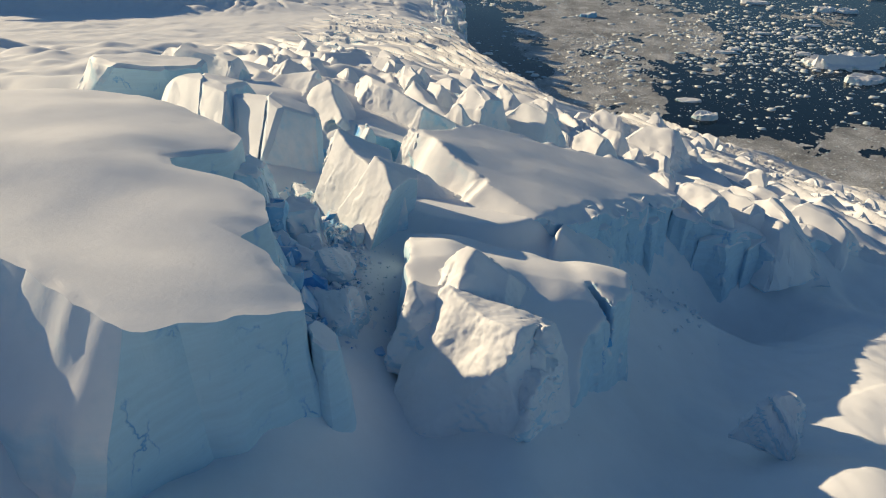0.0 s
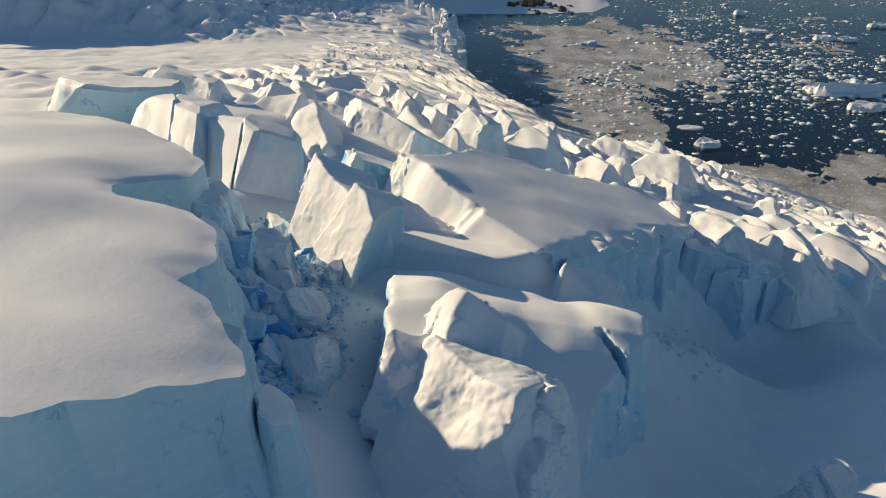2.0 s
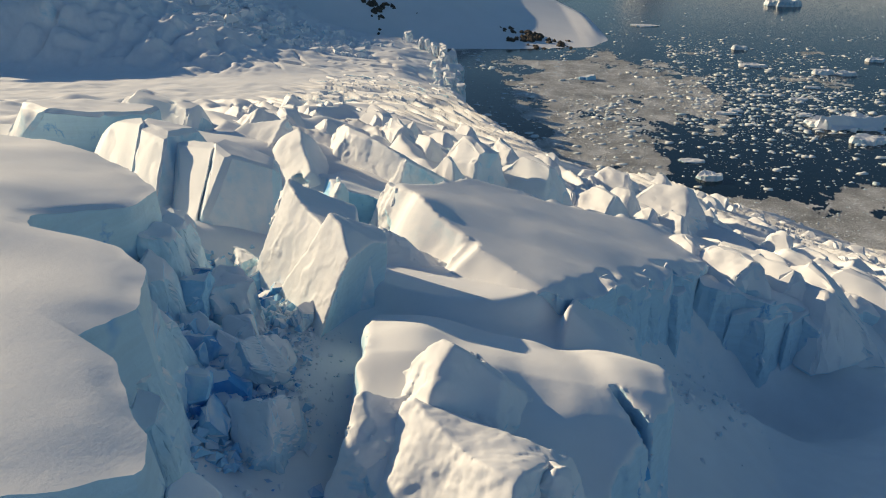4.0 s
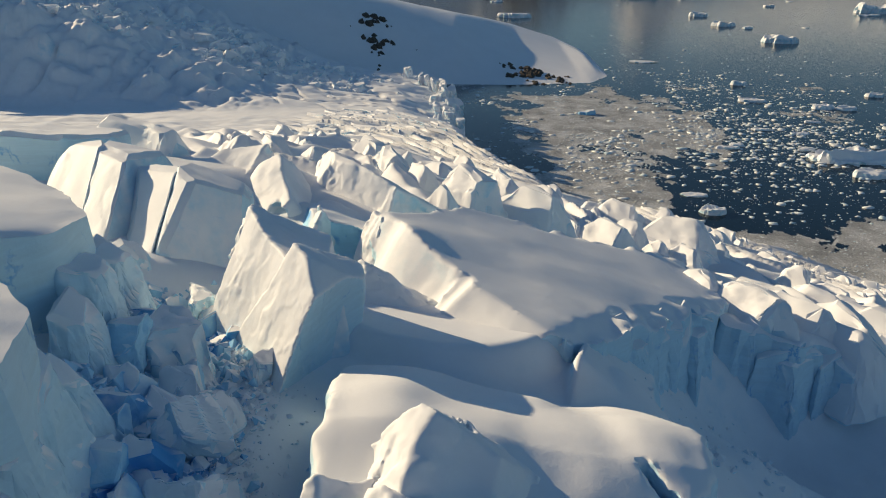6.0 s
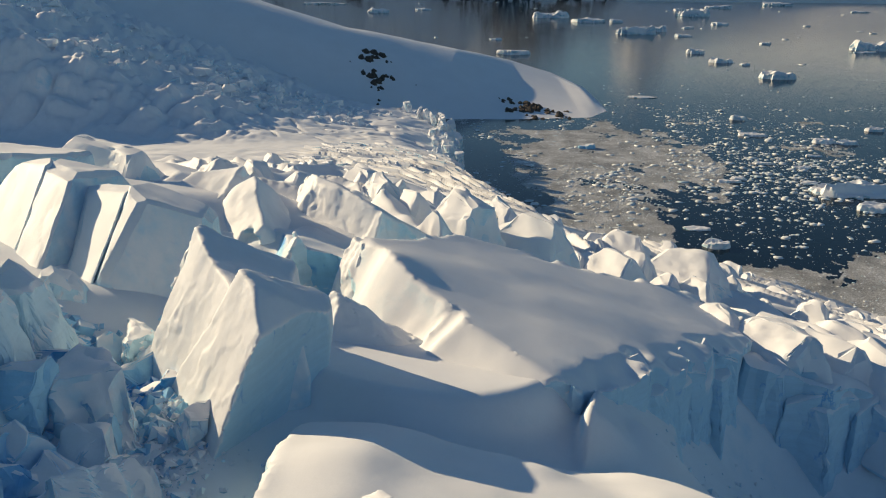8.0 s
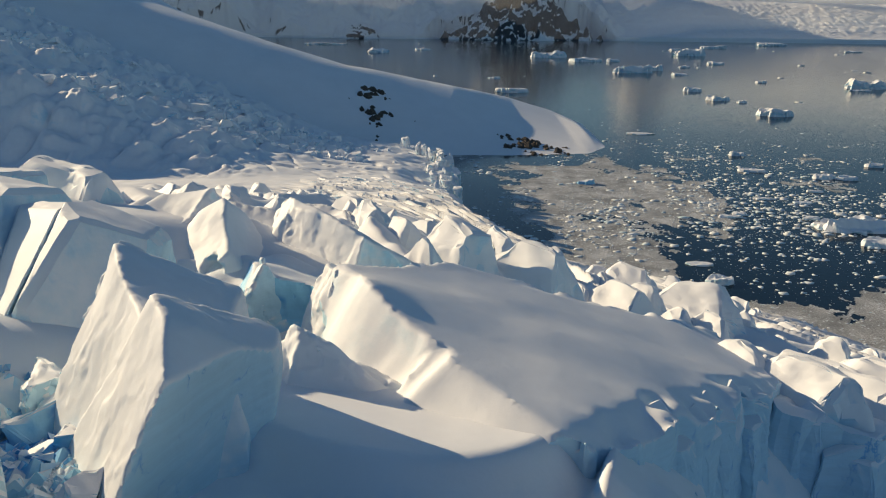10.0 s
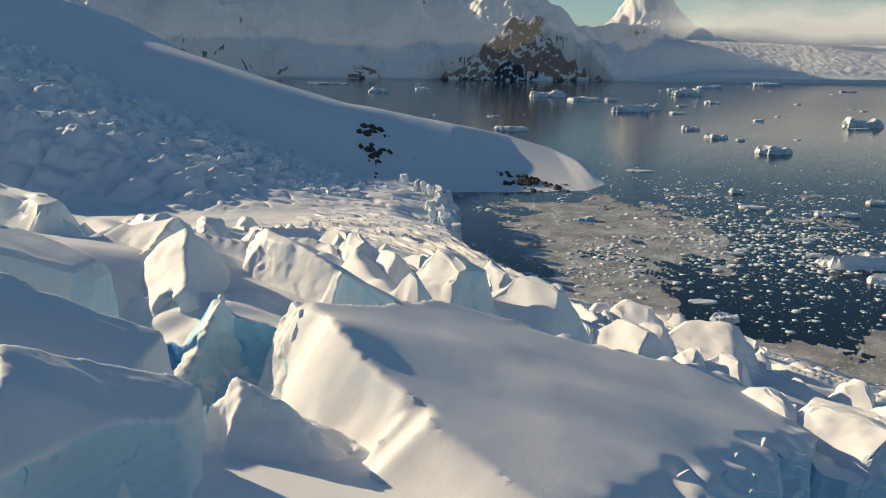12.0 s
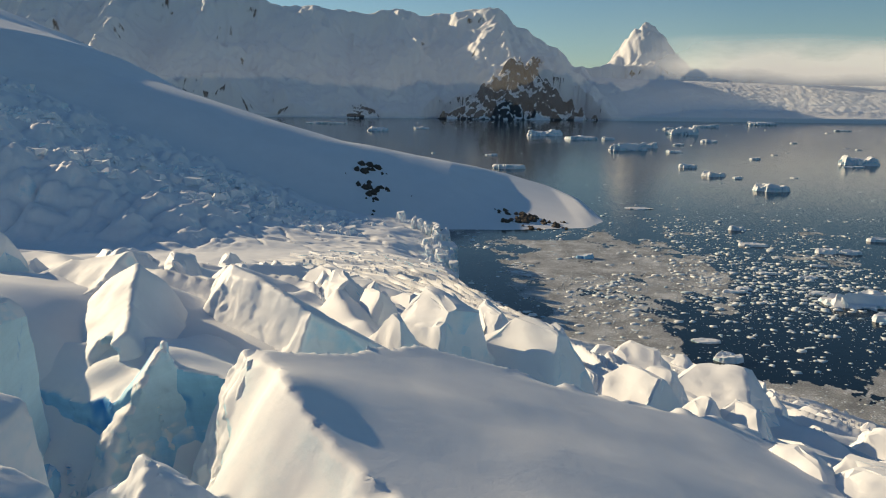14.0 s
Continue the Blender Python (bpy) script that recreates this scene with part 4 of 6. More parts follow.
for i, (x, y, w, d, drop, lean) in enumerate(((-14.6, 54.0, 1.8, 2.6, 0.6, 0.12), (-15.2, 57.2, 1.7, 2.4, 0.9, 0.18), (-13.9, 51.2, 1.6, 2.2, 2.0, 0.2), (-16.6, 59.4, 2.0, 2.0, 1.6, 0.25), (-10.6, 42.6, 1.4, 2.6, 1.0, 0.12),
                                              (-9.3, 39.6, 1.2, 2.2, 1.6, 0.15), (-11.6, 45.4, 1.5, 2.0, 2.4, 0.2), (-7.6, 36.0, 1.4, 2.0, 1.4, 0.12), (-13.6, 46.6, 2.0, 2.4, 3.2, 0.3), (-16.4, 47.4, 2.0, 2.8, 2.6, 0.2))):
    rnd = random.Random(900 + i)
    z = float(slope(x, y)) + 2.0 - drop - 1.0
    v, f = hewn((x, y, z - 4), [((1, rnd.uniform(-0.3, 0.3), lean), (x + w / 2, y, z - 1)), ((-1, 0, 0), (x - w / 2, y, z)), ((0.3, 1, 0.15), (x, y + d / 2, z - 1)), ((0.2, -1, 0.2), (x, y - d / 2, z - 1)),
                               ((0.8, -0.8, lean), (x + 0.4 * w, y - 0.35 * d, z - 1)), ((rnd.uniform(0.1, 0.7), rnd.uniform(-0.5, 0.3), 1), (x, y, z)), ((0, 0, -1), (x, y, z - 11))], 5, 34, 0.16, 1.4, 900 + i)
    mesh_object("ice_column", v, f, SNOW_ICE, great)
mass("ice_fin", [(-5.4, 31.4), (-4.5, 30.7), (-3.8, 31.6), (-4.4, 33.6), (-5.6, 34.4)], planar(113.4, -4.3, 31, -0.6, -0.5), 103,
     "thin detached ice fin beside the great block", "ice fin", 2, rough=0.2)


# the broken mound and the jumble on its near end
def mound_top(x, y):
    crest = 109.0 - 0.225 * (x - 2.9) - 0.6 * smooth(1.5, -2.5, x)
    d = y - 45.4 - 0.05 * x
    north = crest - 0.16 * np.maximum(d, 0) - 0.032 * np.maximum(d, 0) ** 2
    south = crest + 0.06 * d - 0.012 * d * d
    z = np.minimum(north, south) + 0.35 * fbm(x / 5, y / 5, 2, 33)
    return z + 0.5 * np.exp(-((x - 0.2) / 2.2) ** 2 - ((y - 48.5) / 3) ** 2) - 3.4 * smooth(42.0, 34, y - 0.25 * (x - 3)) * smooth(13.0, 9.5, x)


MOUND = plan([(-2.3, 52.5), (-1.9, 47), (-1.4, 41.0), (0.8, 36.2), (5.4, 33.6), (8.6, 36.0), (10.4, 40.4), (12.8, 43.8), (14.4, 46.2), (15.0, 49), (13.6, 53), (11, 56), (4, 59), (-1, 57)])
mound = tagged(new("ice_mound"), "rounded snow mound with broken shaded ice flanks", "ice mound")


def mound_field(x, y, z):
    top = mound_top(x[:, :, 0], y[:, :, 0])[:, :, None]
    rim = MOUND(x[:, :, 0], y[:, :, 0])[:, :, None]
    notch = cut_by(0.1, ((1, 0.35, 0), (11.75, 45.2, 105)), ((-1, -0.35, 0), (11.25, 45.0, 105)), ((0.35, -1, 0), (11.6, 43.0, 105)), ((-0.3, 1, 0), (11.2, 46.0, 105)), ((0, 0, -1), (0, 0, 103.2)))(x, y, z)
    return smax(0.15, smax(0.5, z - top, rim - 0.10 * (top - z)), -notch)


sculpt("body", (-4.5, 34.5, 95), (17.5, 60.5, 112), 0.2, mound_field, chipped(0.32, 2.6, 3, 0.06, 1.0, 1.8), SNOW_ICE, mound, 0.15, 4.0, 3)
JUMBLE = "broken snow-crusted ice chunk with blue cracks, on the mound"


def chunk(x, y, z, w, d, h, turn, seed, label=JUMBLE):
    """A rough chunk with a sunny steep side, its top at z."""
    rnd = random.Random(seed)
    a = radians(turn)
    c, s_ = math.cos(a), math.sin(a)
    planes = [((0, 0, -1), (x, y, z - h))]
    for u, v, nu, nv, nz, dz in ((0, -0.15, 0.05, -0.75, 0.66, 0), (0, -0.1, 0.1, 0.4, 0.9, 0), (0, -0.5, 0.1, -0.95, 0.3, -0.35), (0, 0.5, 0, 1, 0.2, -0.3), (-0.5, 0, -1, 0.2, 0.3, -0.3), (0.5, 0, 1, 0, 0.2, -0.4), (0.36, -0.3, 0.7, -0.7, 0.5, -0.2), (-0.36, 0.3, -0.6, 0.6, 0.7, -0.1)):
        nu, nv = nu + rnd.uniform(-0.15, 0.15), nv + rnd.uniform(-0.15, 0.15)
        u, v = u * d, v * w
        planes.append(((c * nu - s_ * nv, s_ * nu + c * nv, nz), (x + c * u - s_ * v, y + s_ * u + c * v, z + dz * h)))
    v, f = hewn((x, y, z - 0.5 * h), planes, 5, 16, 0.10 * min(w, 3), 0.4 * w, seed)
    return tagged(mesh_object("ice_chunk", v, f, CRUST), label, "ice chunk", "mound chunks")


# upper chunk: a steep cone of snow with a broken right flank
sculpt("upper_chunk", (-2, 38, 105.5), (7, 47, 112.6), 0.11, cut_by(0.12, ((-0.66, -0.32, 0.68), (2.6, 43.0, 111.4)), ((0.30, -0.62, 0.72), (2.9, 42.8, 111.3)), ((0.55, 0.45, 0.70), (2.9, 43.2, 111.3)), ((-0.3, 0.9, 0.35), (2.2, 44.4, 110.2)),
       ((0.85, -0.4, 0.3), (5.0, 41.2, 109.2)), ((-0.5, -0.8, 0.3), (0.6, 41.3, 108.9)), ((0.1, -0.9, 0.3), (3.8, 40.9, 109.2)), ((-0.9, 0.1, 0.25), (-0.4, 42.6, 108.6))), chipped(0.18, 1.3, 21, 0.4, 1.0), CRUST, mound, 0.50, 2.2, 21)
# lower chunk: a tilted slab with a crusty sunlit face
sculpt("lower_chunk", (-2.2, 30.5, 103.6), (9, 42.5, 111.4), 0.11, cut_by(0.08, ((-0.64, -0.46, 0.62), (2.4, 38.9, 110.1)), ((0.20, 0.22, 0.95), (2.5, 39.3, 110.3)), ((0.3, 0.9, 0.3), (3.2, 40.6, 109.2)), ((0.75, -0.50, 0.35), (6.3, 36.2, 108.4)),
       ((-0.9, 0.2, 0.35), (-0.2, 39.2, 108.6)), ((-0.25, -0.90, 0.2), (4.0, 34.0, 106.2))), chipped(0.075, 0.45, 22, 0.7, 0.9), CRUST, mound, 0.45, 2.2, 22)
sculpt("left_knob", (-3, 37, 104.5), (2.5, 43, 111), 0.11, cut_by(0.15, ((-0.7, -0.3, 0.65), (-0.9, 40.6, 109.7)), ((0.45, -0.2, 0.88), (-0.5, 40.9, 109.8)), ((0.2, -0.85, 0.45), (0.2, 39.9, 108.8)), ((-0.3, 0.9, 0.3), (-0.6, 41.7, 109.2)), ((-0.9, 0.1, 0.2), (-1.7, 40.0, 108.3)), ((0.9, -0.2, 0.3), (1.0, 40.6, 108.6)), ((-0.3, -0.9, 0.25), (-0.6, 38.9, 107.3))), chipped(0.2, 0.9, 23, 0.6), CRUST, mound, 0.35, 1.6, 23)
sculpt("upright_knob", (5, 34.5, 105), (9, 40, 111), 0.10, lambda x, y, z: np.minimum(np.sqrt(((x - 6.95) / 0.75) ** 2 + ((y - 37.5) / 0.8) ** 2 + ((z - 108.9) / 1.15) ** 2) - 1, np.sqrt(((x - 6.4) / 0.7) ** 2 + ((y - 36.6) / 0.9) ** 2 + ((z - 107.6) / 1.7) ** 2) - 1) * 0.8, chipped(0.25, 0.9, 24, 0.6), CRUST, mound, 0.3, 1.2, 24)
sculpt("hanging_lump", (4, 31.5, 101.5), (8.8, 37.5, 109.2), 0.11, cut_by(0.1, ((-0.66, -0.5, 0.5), (5.6, 34.6, 107.4)), ((0.2, 0.1, 0.97), (5.8, 36.0, 108.2)), ((0.85, -0.4, 0.2), (7.3, 35.4, 106.6)), ((0.2, -0.9, -0.1), (6.0, 33.0, 106.0)), ((-0.8, 0.3, 0.2), (4.6, 36, 107)), ((0, 1, 0), (6, 37.2, 107))), chipped(0.25, 0.7, 25, 0.6), CRUST, mound, 0.35, 1.2, 25)
chunk(11.0, 44.6, 106.2, 0.7, 2.2, 2.4, -62, 76, "small loose ice blade in a blue crack")
chunk(11.9, 43.7, 104.9, 0.9, 1.2, 1.6, -50, 79, "small loose ice blade in a blue crack")
for i, (x, y, z, w, d, turn) in enumerate(((11.5, 44.9, 106.2, 0.34, 2.6, -70), (0.75, 40.0, 108.7, 0.5, 3.0, -45), (1.9, 38.5, 107.6, 0.4, 1.8, -40), (3.4, 40.9, 109.0, 0.35, 2.6, -25), (-3.7, 54.0, 103.7, 0.25, 1.6, 50), (-2.1, 57.0, 104.3, 0.25, 2.2, 62))):
    a = radians(turn)
    c, s_ = math.cos(a), math.sin(a)
    v, f = hewn((x, y, z - 0.6), [((c, s_, 0.4), (x + c * d / 2, y + s_ * d / 2, z - 0.3)), ((-c, -s_, 0.4), (x - c * d / 2, y - s_ * d / 2, z - 0.3)), ((-s_, c, 0.2), (x - s_ * w / 2, y + c * w / 2, z)), ((s_, -c, 0.2), (x + s_ * w / 2, y - c * w / 2, z)), ((0, 0, 1), (x, y, z)), ((0, 0, -1), (x, y, z - 2.4))], 4, 24, 0.05, 0.5, 60 + i)
    tagged(mesh_object("blue_seam", v, f, DEEP_ICE), "seam of clear deep-blue ice in a crack", "ice seam", "blue seams")

def cut_block(name, centre, planes, level, seed, rough=0.12, size=2.2, crisp=44, parent=None, mat=None):
    """A serac cut by its broken faces: (normal, a point on the face)."""
    v, f = hewn(centre, planes, level, crisp, rough, size, seed)
    return mesh_object(name, v, f, mat or SNOW_ICE, parent)


# twin-peaked serac: two blocks frozen together, a thin fin behind
twin = tagged(new("serac"), "steep twin-peaked serac of sunlit snow and ice", "serac")
near_peak = cut_by(0.10, ((-0.73, -0.52, 0.44), (-3.88, 54.42, 110.45)), ((-0.45, -0.42, 0.79), (-4.6, 56.1, 111.1)), ((0.50, 0.30, 0.80), (-4.6, 56.9, 110.95)), ((0.90, -0.36, -0.20), (-2.95, 55.2, 110.0)), ((0.95, 0.2, -0.05), (-1.9, 59.0, 108.5)), ((0.7, -0.1, 0.7), (-2.3, 57.2, 109.4)), ((-0.75, 0.60, 0.45), (-6.2, 57.0, 110.2)), ((0.2, 0.95, 0.2), (-3.5, 62.5, 106)))
far_peak = cut_by(0.10, ((-0.73, -0.52, 0.44), (-7.67, 60.03, 110.69)), ((-0.3, -0.3, 0.9), (-8.6, 61.0, 111.2)), ((0.46, 0.15, 0.86), (-8.2, 60.8, 111.1)), ((-0.93, 0.25, 0.20), (-10.4, 61.0, 109.6)), ((-0.3, 0.9, 0.25), (-9.4, 63.2, 110.0)), ((0.9, 0.2, 0.1), (-3.6, 60.5, 107)), ((0.5, -0.80, 0.1), (-5.9, 56.0, 109.2)))
sculpt("near_peak", (-11, 47.5, 97), (0.6, 63.5, 112.2), 0.13, near_peak, chipped(0.06, 1.4, 14, 0.7, 1.0, 1.3), CRUST, twin, 0.32, 4.2, 14)
sculpt("far_peak", (-14.5, 52, 97), (-2, 65, 112.4), 0.14, far_peak, chipped(0.07, 1.4, 4, 0.7, 1.0, 1.3), CRUST, twin, 0.32, 4.0, 4)
sculpt("back_fin", (-11, 61.5, 99), (-4.5, 65.5, 112), 0.14, cut_by(0.1, ((0.60, 0.05, 0.80), (-8.6, 63.0, 110.9)), ((0.15, -0.95, 0.25), (-7.5, 62.8, 109.6)), ((-0.1, 0.97, 0.2), (-7.4, 64.1, 109.4)), ((0.9, 0.1, 0.3), (-5.7, 64.0, 108.2)), ((-0.9, -0.1, 0.3), (-9.6, 63.0, 110.8))), chipped(0.2, 1.0, 24, 0.7), CRUST, twin, 0.15, 1.5, 24)
split = tagged(new("serac"), "tall square serac with one bright split face", "serac")
A1, AK, AR, AB = (-19.2, 74.8, 109.9), (-16.8, 73.1, 109.3), (-13.6, 75.2, 107.2), (-17.7, 68.3, 105.5)
c = (-15.8, 74.0, 103)
cut_block("body", c, [((-0.44, -0.48, 0.76), AK), face(c, AK, AB, AR), ((0.36, 0.24, 0.90), AK), ((-0.93, -0.1, 0.12), (-18.62, 71, 107.5)),
          ((-0.3, -0.95, 0.12), AB), ((0.1, 0.95, 0.2), (-16, 80, 106)), ((0.97, 0.22, -0.03), (-13.3, 75.2, 107)), ((0, 0, -1), (0, 0, 95))], 6, 5, 0.10, 2.6, 40, split)
c = (-19.4, 73.6, 103)
cut_block("slice", c, [((-0.44, -0.48, 0.76), (-16.9, 73.2, 109.2)), ((0.93, 0.1, -0.12), (-18.70, 71, 107.5)), ((0.1, 0.4, 0.9), (-19.2, 76, 109.4)), ((-0.86, -0.36, 0.32), (-21.0, 70.6, 106.5)),
          ((-0.3, -0.95, 0.15), (-19, 67.9, 106)), ((0.1, 0.95, 0.2), (-19, 78.6, 106)), ((0, 0, -1), (0, 0, 95))], 5, 15, 0.12, 1.8, 40, split)
tilt = tagged(new("serac"), "tall tilted serac with cracked bright face", "serac")
B1, B2, B3, B4 = (-28.8, 78.1, 111.0), (-23.8, 77.6, 109.7), (-23.4, 69.8, 107.6), (-28.9, 74.4, 107.9)
c = (-23.6, 77, 103)
cut_block("body", c, [((-0.44, -0.48, 0.76), B2), face(c, B2, B3, (-21.8, 72.2, 104)), ((0.15, 0.20, 0.96), B2), ((-0.9, -0.2, 0.1), (-26.40, 74.6, 108.6)), ((-0.3, -0.9, 0.1), B3),
          ((0.1, 0.95, 0.2), (-25, 84, 106)), ((0.95, 0.2, 0.1), (-20.8, 78, 105)), ((0, 0, -1), (0, 0, 95))], 6, 6, 0.13, 2.6, 36, tilt)
c = (-27.6, 78.4, 103)
cut_block("slice", c, [((-0.44, -0.50, 0.75), (-24.2, 77.6, 109.45)), ((0.9, 0.2, -0.1), (-26.5, 74.6, 108.6)), ((0.1, 0.30, 0.94), B1), ((-0.9, -0.2, 0.35), (-31.2, 76, 107.5)), ((-0.5, -0.8, 0.2), B4),
          ((0.1, 0.95, 0.2), (-28, 83.4, 106)), ((0, 0, -1), (0, 0, 95))], 5, 16, 0.14, 2.0, 36, tilt)
v, f = hewn((-19.4, 65.8, 105.4), [((-0.6, -0.5, 0.7), (-19.6, 65.6, 107.2)), ((0.5, 0.2, 0.8), (-19.2, 65.8, 107.3)), ((0.5, -0.8, 0.3), (-18.6, 65.0, 106)), ((-0.4, 0.9, 0.3), (-20, 66.8, 106)), ((0.9, 0.4, 0.2), (-17.8, 66, 106)), ((-0.9, -0.2, 0.3), (-20.8, 65.6, 106)), ((0, 0, -1), (0, 0, 103))], 5, 18, 0.12, 0.9, 17)
tagged(mesh_object("ice_chunk", v, f, SNOW_ICE), "small sunlit lump of ice at a serac's foot", "ice chunk")
block("serac", [(-46, 93), (-45.2, 90.2), (-40.5, 86.4), (-34, 86.4), (-31, 90), (-33, 97), (-42, 98)], (0.5, 0.6, 0.05, 0.1, 0.1, 0.1, 0.2),
      [(108.6, -44, 90, -0.06, -0.2)], 97, "broad leaning serac with a curved shaded wall", seed=7, level=5, crisp=30, rough=0.2, size=3)
# the long smooth slab with the cliff
def slab_top(x, y):
    """A tilted plane with a sharp western crest and a bright lumpy face under it."""
    plane = 116.3 - 0.331 * x - 0.155 * y + 0.2 * fbm(x / 9, y / 9, 2, 5) + 0.5 * np.exp(-((x + 0.4) / 2.0) ** 2 - ((y - 74) / 2.5) ** 2)
    along = 0.594 * (x + 0.6) - 0.804 * (y - 74.3)
    box_ = smooth(7.6, 6.9, along + 0.3 * vnoise(x, y, 6))
    d = 0.804 * (x + 0.6) + 0.594 * (y - 74.3) + 0.22 * vnoise(along / 1.7, along * 0, 4) + 0.30 * vnoise(along / 3.4, along * 0 + 2, 5)
    d = d - 0.55 * (1 - box_) * smooth(9.4, 8.2, along)
    crest = np.interp(along, [-6, -1.5, 0, 3, 6.8, 7.8, 9.2, 12, 16, 22], [104.4, 105.2, 105.85, 105.3, 104.7, 104.3, 104.7, 104.3, 103.9, 103.2])
    steepness = 0.50 + 0.95 * box_ - 0.10 * smooth(10, 15, along)
    dd = np.minimum(d, 0)
    ramp_ = crest + steepness * dd - 0.10 * (1 - box_) * np.minimum(dd * dd, 9) * 0.3 + 0.20 * fbm(x / 2.6, y / 2.6, 3, 44) * smooth(0, -1.0, d) * (0.25 + 0.75 * box_) + 0.25 * np.maximum(d, 0)
    return np.minimum(plane, ramp_)


slab = tagged(new("ice_slab"), "long smooth tilted snow slab ending in an ice cliff", "ice slab")
columns(slab, [(12.8, 63.6), (15.7, 66.8), (18.6, 70.6), (22.8, 76), (25.5, 79.6), (28.5, 82.6)], slab_top, 8, 41, (0.5, 1.8), (2.4, 5.4), 11)
SLAB = plan([(-3.6, 77.6), (-3.8, 73.2), (-1.4, 69.3), (1.4, 66.0), (3.8, 63.2), (6.2, 61.0), (8.2, 60.3), (10.0, 61.2), (12.6, 63.4), (15.7, 66.8), (17.2, 69.9), (18.6, 70.6), (20.2, 73.6), (22.8, 76), (24.2, 79.2), (28, 82), (34, 92), (30, 103), (16.3, 95.5), (3.4, 90), (-0.6, 82)])


def slab_field(x, y, z):
    px, py = x[:, :, 0], y[:, :, 0]
    top = slab_top(px, py)
    top = top - 0.35 * smooth(-2.6, -0.4, SLAB(px, py)) * (1 + 1.6 * vnoise(px / 1.6, py / 1.6, 46)) * smooth(9, 12, px)
    return smax(0.30, z - top[:, :, None], SLAB(px, py)[:, :, None] - 0.07 * (top[:, :, None] - z))


sculpt("snow_slab", (-4.6, 59, 89), (36, 104.5, 107), 0.26, slab_field, chipped(0.75, 3.4, 8, 0.015, 1.1, 2.6), SNOW_ICE, slab, 0.0)
def cliff_top(x, y):
    return slope(x, y) + 0.6 + 0.8 * fbm(x / 5, y / 5, 3, 6)


cliff = tagged(new("ice_cliff"), "ragged blue-white ice cliff above a shaded valley", "ice cliff")
mass("snow_top", [(28.5, 83.5), (30, 81.4), (33, 83), (36, 82), (40, 85), (44, 86), (47, 90), (50, 91), (55, 95), (59, 96), (66, 104), (60, 112), (45, 106), (34, 97)],
     cliff_top, lambda x, y: slope(x, y) - 9, "", "ice cliff", 9, step=0.5, rough=0.45, parent=cliff)
columns(cliff, [(29.6, 81.6), (33, 82.8), (36, 81.8), (40, 84.8), (44, 85.8), (47, 89.6), (50, 90.8), (55, 94.8), (59, 95.8), (65, 102)], cliff_top, 14, 42, (0.2, 2.0), (2.6, 6.0), 11)
fin = tagged(new("ice_fin"), "narrow jagged ice fin standing beside the slab", "ice fin")
sculpt("body", (-6.5, 75, 97), (0.2, 82.5, 105.6), 0.13, cut_by(0.3, ((-0.80, -0.45, 0.40), (-3.4, 78.2, 104.0)), ((0.3, 0.2, 0.93), (-2.8, 78.6, 104.5)), ((0.75, -0.6, 0.1), (-2.3, 77.8, 103)), ((0.5, 0.8, 0.2), (-2.0, 79.8, 103)), ((-0.7, 0.7, 0.1), (-4.4, 80.2, 102))), chipped(0.16, 1.0, 10, 0.6), CRUST, fin, 0.35, 1.8, 10)
nwall = tagged(new("ice_wall"), "jagged wall of dense cracked blue glacier ice", "ice wall")
WALL = plan([(-24, 85.5), (-19, 83.4), (-15, 82.2), (-12, 81.2), (-10.4, 80.2), (-9.4, 80.4), (-8.4, 81.6), (-6.2, 81.8), (-4.6, 80.4), (-3.2, 79.4), (-1.6, 79.8), (-1.0, 84), (-6, 92), (-15, 93), (-24, 91)])


def wall_field(x, y, z):
    """A hollowed face of clean ice under a smooth snow slope that dips towards it."""
    px, py = x[:, :, 0], y[:, :, 0]
    rim = np.interp(px, [-24, -15, -11.2, -10.0, -9.0, -6, -3.5], [100.3, 99.9, 100.4, 102.0, 102.9, 103.0, 103.1])
    top = np.minimum(rim + 0.34 * np.maximum(WALL(px, py) * -1, 0) * smooth(-8, -11, px), slope(px, py) - 0.6)
    scoop = 0.9 * np.exp(-((z - 99.6) / 1.6) ** 2)
    return smax(0.35, z - top[:, :, None], WALL(px, py)[:, :, None] - 0.30 * (top[:, :, None] - z) + scoop)


sculpt("ice_face", (-24.5, 76, 94), (-0.5, 93.5, 105), 0.2, wall_field, chipped(0.5, 2.6, 11, 0.10, 0.8, 1.4), PALE_BLUE, nwall, 0.3, 2.5, 11)
sculpt("hook_fin", (-13, 78, 96), (-6.5, 85, 104.4), 0.13, cut_by(0.35, ((-0.78, -0.30, 0.55), (-9.6, 82.2, 102.8)), ((0.78, 0.35, 0.50), (-9.0, 82.8, 103.1)), ((0.75, -0.6, 0.15), (-8.7, 81.4, 102)), ((-0.35, -0.8, 0.55), (-9.9, 80.4, 101.7)), ((-0.5, 0.85, 0.1), (-9.6, 83.9, 102)), ((-0.9, -0.1, 0.35), (-11.4, 80.6, 100))), chipped(0.25, 1.2, 31, 0.5), SNOW_ICE, nwall, 0.45, 2.2, 31)
pyramid = tagged(new("ice_chunk"), "rough pyramid of crusted ice standing in the snow hollow", "ice chunk")
